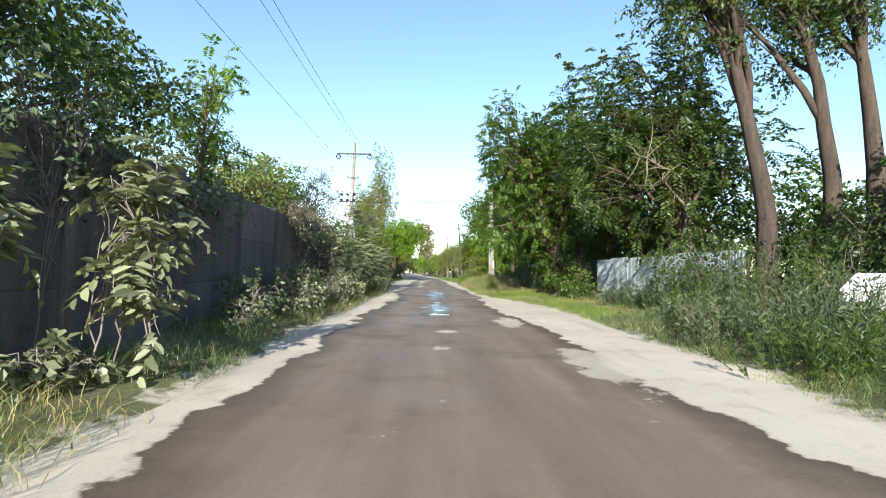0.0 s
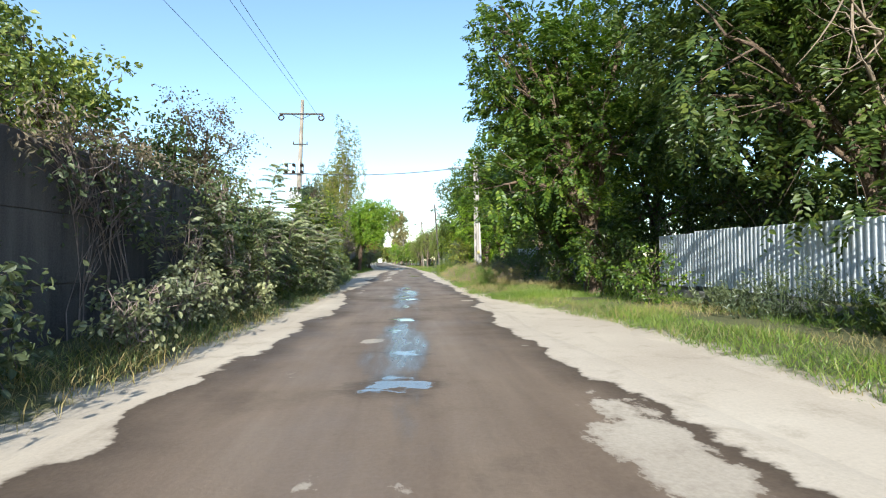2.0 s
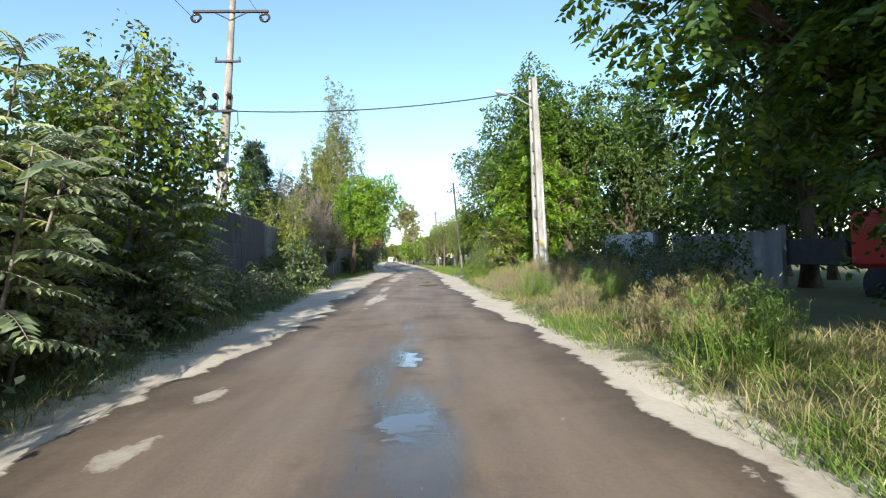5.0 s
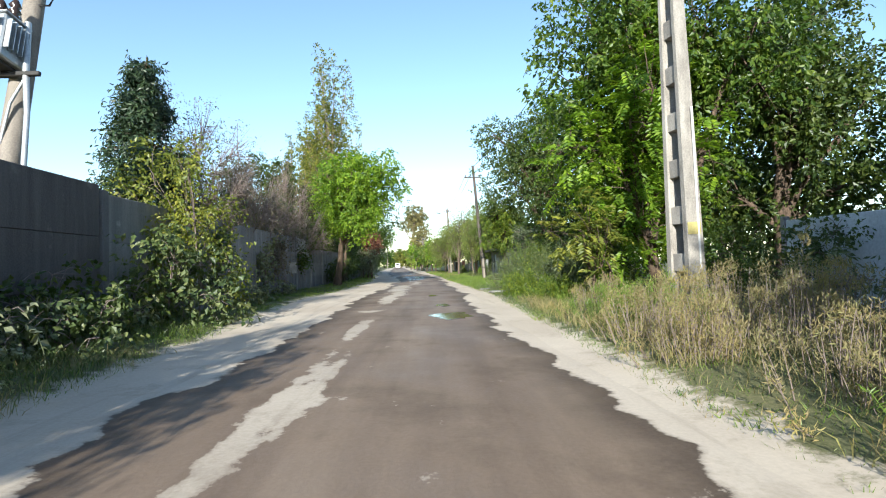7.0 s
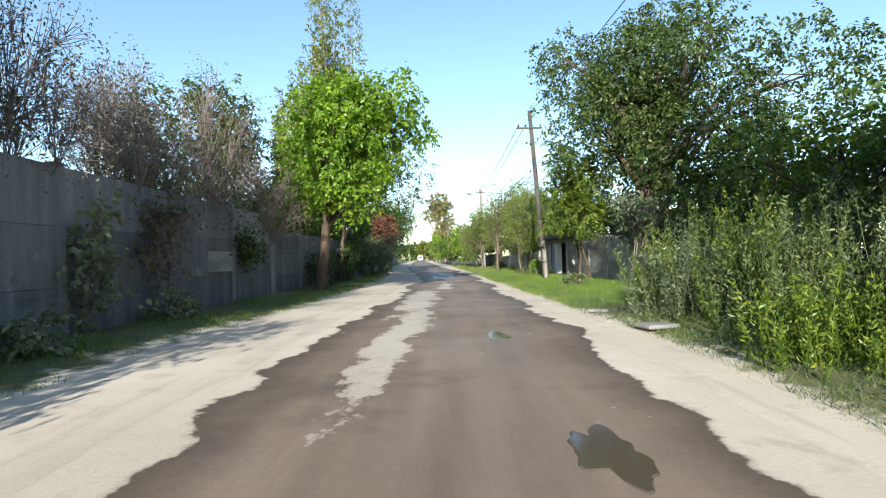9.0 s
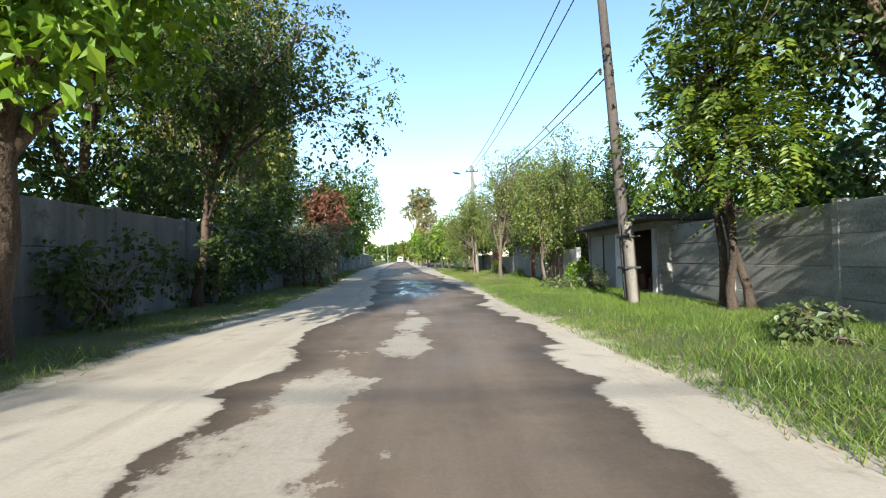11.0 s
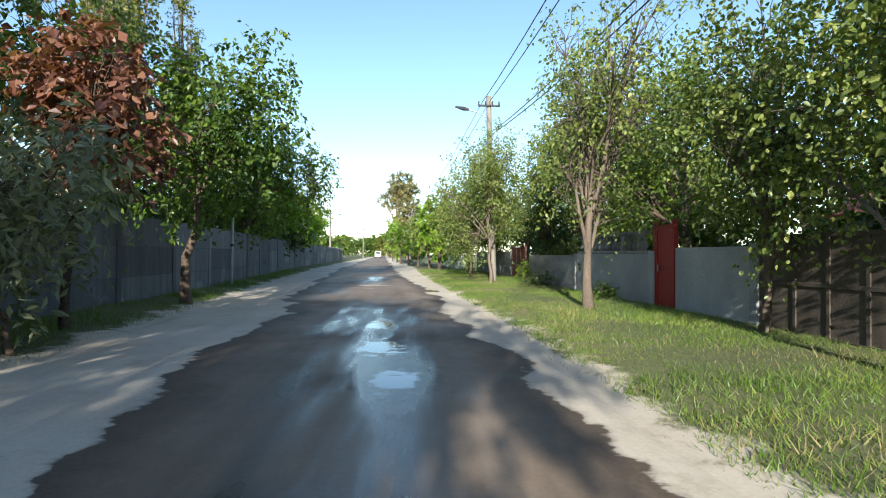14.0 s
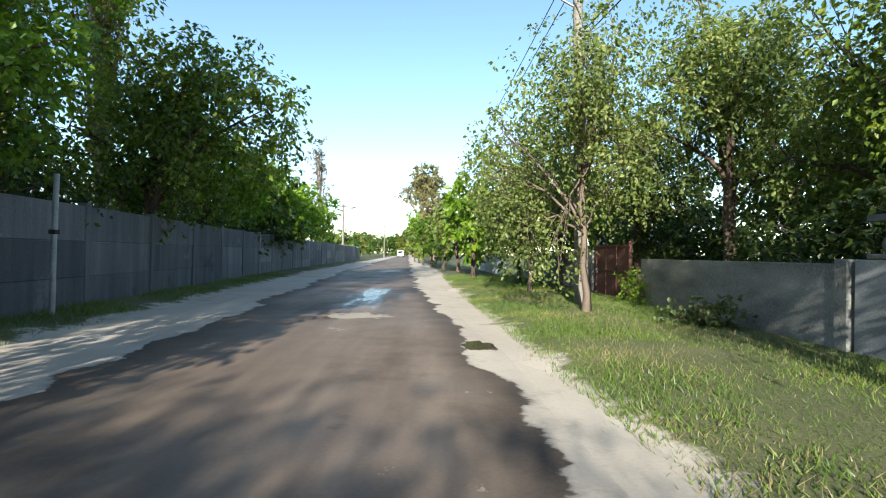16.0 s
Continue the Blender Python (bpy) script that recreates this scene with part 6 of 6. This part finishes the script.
tree("dry_elm_tree", "tall half-dry tree with a thin flat crown far away", (-4.2, 200.0, 0), (-3.9, 200, 15.0, 5.0, 4.5, 4.2), 0.5, 14, 0.35, "browning", "pale_bark", dens=1.7, leaf=0.5, width=0.3, seed=190, fill=0.38, twigs=16, twig=1.0)
tree("dry_elm_tree", "pale half-dry tree beside the far road", (-1.5, 188.0, 0), (-1.2, 188, 9.0, 3.0, 4.0, 4.0), 0.4, 12, 0.3, "browning", "pale_bark", dens=2.2, leaf=0.45, width=0.26, seed=191, fill=0.4, twig=0.9)
for i, (x, y, r, h) in enumerate([(-17, 175, 4, 5.5), (-20, 205, 5, 6), (-24, 245, 6, 8), (-9, 262, 6, 9), (-22, 300, 9, 10), (-34, 320, 9, 11), (-8, 310, 9, 10), (-1, 240, 6, 9)]):
    tree("roadside_tree", "distant roadside tree closing the view", (x, y, 0), (x, y, h * 0.55, r, r, h * 0.45), 0.25, 9, 0.3, "poplar" if i % 2 else "walnut", twigs=2, dens=1.3, leaf=0.75, width=0.35, twig=1.0, seed=200 + i, group="distant trees")

# trees set back behind the walls and yards, and two unseen ones added for shade
backs = [tree("yard_tree", "dark leafy tree in the yards behind the fences", (40 + 12 * k, -60, 0), (40 + 12 * k, -60, 4.4, 3.2, 3.2, 3.9), 0.2, 12, 0.2, "elm" if k else "walnut", dens=3.2, leaf=0.26, width=0.155, twig=0.7,
              per=8, twigs=3, seed=300 + k, group="yard trees") for k in range(2)]
# (7.5, -7.0) and (10.5, -1.5): unseen behind the camera, added to shade the right verge
spots = [(14.0, 51.5), (14.5, 60.0), (12.0, 63.0), (16.5, 66.0), (13.0, 68.5), (7.5, -7.0), (10.5, -1.5), (16.5, 12.5), (14.5, 14.0), (19.0, 17.0), (20.5, 11.0), (13.0, 9.5), (17.0, 24.0), (16.0, 31.0), (15.5, 38.5), (15.0, 46.0), (17.5, 53.0), (14.0, 79.0), (11.5, 81.5), (17.5, 88.0), (14.2, 95.0), (14.6, 109.5), (11.8, 104.5), (11.2, 117.0), (12.8, 111.5), (15.8, 49.4), (18.0, 102.0), (8.6, 122.0), (7.6, 131.0), (5.5, 141.0),
         (-13.5, 12.0), (-13.0, 20.0), (-12.8, 29.0), (-13.0, 38.0), (-11.8, 69.0), (-10.5, 121.5), (-12.5, 126.0), (-13.5, 77.0), (-10.2, 86.0), (-10.6, 93.0), (-13.5, 100.0), (-13.2, 108.5), (-14.5, 117.0)]
for k, (x, y) in enumerate(spots):
    s = 0.8 + 0.4 * ((k * 0.618) % 1)
    copy_thing(backs[k % 2], pose(x, y, 0, 0, 0, 67.0 * k)).scale = (s, s, s * (0.75 if x < 0 else 0.95))
for ob in backs:
    for o in (*ob.children, ob):
        bpy.data.objects.remove(o)

# weeds and tall herbs on the right verge
for i, (x, y, r, h) in enumerate([(5.0, 8.6, 0.8, 1.0), (5.9, 10.0, 1.0, 1.5), (5.0, 11.2, 0.8, 1.1), (6.6, 12.0, 1.1, 2.2), (5.4, 13.2, 0.8, 1.0), (7.6, 14.6, 0.9, 2.3), (6.4, 14.8, 0.8, 1.6), (6.9, 10.2, 0.8, 1.4), (7.2, 17.0, 0.9, 2.2), (7.4, 19.0, 0.7, 1.3), (7.4, 21.2, 0.8, 1.3), (7.3, 23.0, 0.6, 0.8)]):
    herbs("weed_clump", "tall green weeds crowding the verge", (x, y, 0.05), r, h, 95, "grey_green" if i % 3 else "elm", 220 + i, "verge weeds", 0.11, 0.03, 24)
for i, (x, y, r, h) in enumerate([(7.4, 15.8, 1.1, 3.0), (7.5, 18.0, 0.9, 2.9), (9.4, 14.8, 1.0, 2.8), (11.4, 16.4, 1.6, 3.8), (13.6, 15.4, 1.8, 3.8), (12.8, 18.4, 1.6, 3.8)]):
    shrub("hedge_bush", "dark leafy bush crowding against the sheet fence", (x, y, 0), (x, y, h * 0.45, r, r, h * 0.52), mat="elm", leaf=0.1, width=0.055, dens=15, seed=320 + i, lobes=9, trunk=0.02, group="fence bushes")
for i, (x, y, r, h) in enumerate([(3.9, 57.4, 0.7, 1.2), (4.6, 59.0, 1.0, 2.4), (4.0, 61.2, 0.8, 1.9), (5.2, 61.4, 1.0, 2.7), (5.8, 58.2, 1.1, 2.6), (6.4, 60.6, 1.1, 2.8), (4.6, 63.4, 0.8, 2.0), (5.6, 63.6, 0.9, 2.5), (5.0, 57.0, 0.8, 1.8), (4.2, 55.0, 0.7, 0.9),
                                  (6.8, 57.0, 0.9, 2.4), (7.2, 59.0, 0.9, 2.6), (4.9, 60.2, 0.9, 2.4)]):
    herbs("weed_clump", "man-high bright green weeds on the verge", (x, y, 0.05), r, h, 150, ("acacia", "weed", "grey_green")[i % 3], 230 + i, "verge weeds", 0.075, 0.03, 46)
for i, (x, y, r, h) in enumerate([(3.6, 33.5, 0.5, 0.95), (4.0, 35.6, 0.6, 0.9), (4.0, 44.0, 0.7, 0.9), (4.6, 46.0, 0.8, 1.2), (4.2, 48.2, 0.7, 1.0), (6.2, 44.2, 0.8, 1.3), (5.6, 41.6, 0.6, 1.1), (3.6, 39.0, 0.6, 0.7), (3.6, 42.4, 0.6, 0.8), (4.4, 51.4, 0.7, 0.9), (3.5, 45.8, 0.5, 0.8),
                                  (5.4, 37.0, 0.7, 1.0), (4.6, 40.0, 0.6, 0.9), (3.6, 47.4, 0.6, 0.9), (5.0, 48.0, 0.7, 1.2), (5.2, 49.4, 0.6, 1.1), (3.7, 49.6, 0.6, 0.8), (5.6, 46.6, 0.7, 1.2), (4.8, 43.0, 0.7, 1.0)]):
    herbs("dry_weed_clump", "sun-bleached dry weeds going to seed on the verge", (x, y, 0.05), r, h, 110, "straw" if i % 4 else "grass", 240 + i, "dry weeds", 0.055, 0.011, 34, 0.3)
herbs("hogweed", "single dry hogweed with a pale seed head", (5.75, 46.9, 0.05), 0.06, 1.75, 3, "straw", 262, "", 0.09, 0.03, 20, 1.0)
for i, (x, y, r, h) in enumerate([(6.6, 45.6, 0.9, 1.4), (7.6, 43.6, 1.0, 1.7), (8.2, 46.4, 1.0, 1.8), (6.8, 47.8, 0.8, 1.3), (7.4, 41.4, 0.9, 1.5)]):
    shrub("weed_clump", "tall grey-green weeds going to seed on the verge", (x, y, 0), (x, y, h * 0.5, r, r, h * 0.55), mat="grey_green", leaf=0.1, width=0.03, dens=22, per=10, twig=0.36, seed=270 + i, lobes=8, trunk=0.012,
          stems=9, group="verge weeds", twigs=12)
for i, (x, y, r, h, m) in enumerate([(6.2, 24.8, 1.0, 1.5, "walnut"), (6.6, 27.0, 1.2, 2.4, "elm"), (7.2, 29.8, 1.2, 2.2, "walnut"), (6.4, 32.0, 1.1, 2.0, "elm"), (7.2, 34.6, 1.2, 2.2, "elm"), (7.0, 39.6, 1.0, 1.9, "elm"), (8.6, 50.6, 1.2, 2.2, "elm"), (7.6, 52.6, 1.0, 2.0, "walnut"), (9.0, 54.4, 1.2, 2.4, "elm"), (10.9, 50.2, 1.4, 2.6, "elm"), (9.6, 46.8, 1.2, 2.2, "elm"), (7.6, 46.0, 1.0, 1.7, "elm"), (5.2, 84.2, 0.45, 1.2, "bright"),
                                     (5.3, 82.7, 0.4, 0.7, "weed"), (4.2, 83.2, 0.5, 0.5, "weed"), (4.6, 72.0, 0.6, 0.6, "weed"), (5.0, 106.0, 0.5, 1.0, "bright"), (5.2, 96.5, 0.5, 0.5, "grass"), (4.5, 101.6, 0.6, 0.6, "weed")]):
    shrub("sapling_bush", "leafy low bush growing at the edge of the verge", (x, y, 0), (x, y, h * 0.55, r, r, h * 0.55), mat=m, leaf=0.085, width=0.05, dens=24, per=10, twig=0.3, seed=250 + i, lobes=8, trunk=0.014, stems=4, bark="branch_bark", group="low bushes")


def dead_branch():
    rng = np.random.default_rng(3)
    root = thing("dead_branch", (9.4, 21.0, 0), "bare pale dead branch reaching out of the tree", "branch")
    main = bow((0.0, 0.3, 3.0), (-2.5, -1.7, 5.2), (0.1, 0, 0.7), 8, 0.08, rng)
    part("limb", tube_mesh("limb", [(main, np.linspace(0.06, 0.015, 8))], 6), "pale_bark", root)
    for k in range(26):
        a = main[rng.integers(2, 8)]
        path = bow(a, a + rng.normal(0, 0.55, 3) + (-0.3, -0.1, 0.1), rng.normal(0, 0.1, 3), 5, 0.03, rng)
        part("twig", tube_mesh("twig", [(path, np.linspace(0.018, 0.004, 5))], 5), "pale_bark", root)


dead_branch()

# ---------------------------------------------------------------- grass


def grass(name, label, y0, y1, inner, outer, count, h, mat, seed, clumps=0.0, w=0.0045):
    """Blades of grass over a strip of verge between two edges."""
    rng = np.random.default_rng(seed)
    count = int(count * 1.3)
    y = rng.uniform(y0, y1, count)
    a, b = inner(y), outer(y)
    x = a + (b - a) * rng.random(count)
    lush = np.array([noise.noise(Vector((p * 0.55, q * 0.55, seed))) for p, q in zip(x, y)])
    keep = lush > clumps + rng.normal(0, 0.12, count)
    x, y, lush = x[keep], y[keep], lush[keep]
    n = len(x)
    z = np.array([float(ground_z(p, q)) for p, q in zip(x, y)]) - 0.02
    at = np.stack([x, y, z], -1)
    ht = 0.74 * h * rng.uniform(0.4, 1.25, n) * (0.8 + 0.7 * np.clip(lush, -0.3, 0.7))
    bend = rng.normal(0, 0.65, (n, 2)) * ht[:, None]
    ang = rng.uniform(0, 6.283, n)
    sd = np.stack([np.cos(ang), np.sin(ang), 0 * ang], -1) * (w * rng.uniform(0.7, 1.5, n))[:, None]
    mid = at + np.stack([bend[:, 0] * 0.3, bend[:, 1] * 0.3, ht * 0.6], -1)
    tip = at + np.stack([bend[:, 0], bend[:, 1], ht], -1)
    if h < 0.3:
        v = np.stack([at - sd * 1.2, at + sd * 1.2, tip], 1).reshape(-1, 3)
        me = np_mesh(name, v, None, np.arange(n)[:, None] * 3 + (0, 1, 2))
    else:
        v = np.stack([at - sd, mid + sd, tip, mid - sd], 1).reshape(-1, 3)
        i = np.arange(n)[:, None] * 4
        me = np_mesh(name, v, None, np.concatenate([i + (0, 1, 3), i + (1, 2, 3)]))
    ob = part(name, me, mat, None, label, "stuff")
    return tagged(ob, category="grass")


R0 = lambda y: edge(OUTER_R, y) - 0.12  # noqa: E731
L0 = lambda y: edge(OUTER_L, y) + 0.1  # noqa: E731
LW = lambda y: edge(WALL_L, y) + 0.15  # noqa: E731
grass("grass", "green grass on the verge before the sheet fence", 14, 32, R0, lambda y: R0(y) + 4.4, 30000, 0.22, "grass", 1, -0.12)
grass("dry_grass", "dry grass in tufts before the sheet fence", 13, 34, R0, lambda y: R0(y) + 3.6, 9000, 0.26, "straw", 15, 0.05)
grass("grass", "tall green grass on the verge", 27, 38, R0, lambda y: R0(y) + 3.0, 17000, 0.24, "grass", 2, -0.1)
grass("dry_grass", "tall dry straw-coloured grass on the verge", 30, 56, lambda y: R0(y) + 0.2, lambda y: R0(y) + 4.2, 17000, 0.38, "straw", 3, -0.05)
grass("grass", "mixed grass and weeds by the lamp pole", 37, 66, R0, lambda y: R0(y) + 3.0, 17000, 0.26, "weed", 4, -0.1)
grass("grass", "lush green grass on the verge", 64, 84, R0, lambda y: R0(y) + 4.2, 52000, 0.2, "grass", 5, -0.9)
grass("grass", "short green grass under the fruit trees", 84, 122, R0, lambda y: R0(y) + 4.3, 95000, 0.13, "grass", 6, -0.95)
grass("dry_grass", "dry trodden grass patches under the fruit trees", 84, 118, R0, lambda y: R0(y) + 3.6, 16000, 0.14, "straw", 7, 0.03)
grass("grass", "thin shaded grass along the wall", 44, 118, lambda y: L0(y) - 0.15, LW, 26000, 0.2, "grass", 8, -0.05)
grass("dry_grass", "dry tufts at the wall's foot", 2, 48, lambda y: L0(y) + 0.15, LW, 9000, 0.34, "straw", 9, 0.05)
grass("grass", "tall weedy grass at the wall's foot", 3, 50, L0, LW, 16000, 0.4, "weed", 10, -0.1)
grass("grass", "weedy grass on the near verge", 2, 16, R0, lambda y: R0(y) + 5, 11000, 0.4, "weed", 11, -0.1)
grass("grass", "short trodden grass along the road's edge", 3, 70, lambda y: R0(y) - 0.1, lambda y: R0(y) + 1.4, 26000, 0.12, "grass", 12, -0.25)
grass("dry_grass", "short dry grass along the road's edge", 3, 100, lambda y: R0(y) - 0.15, lambda y: R0(y) + 1.0, 12000, 0.1, "straw", 13, -0.2)
grass("grass", "short grass along the shaded edge of the road", 20, 120, lambda y: L0(y) + 0.1, lambda y: L0(y) - 1.0, 22000, 0.11, "grass", 14, -0.2)
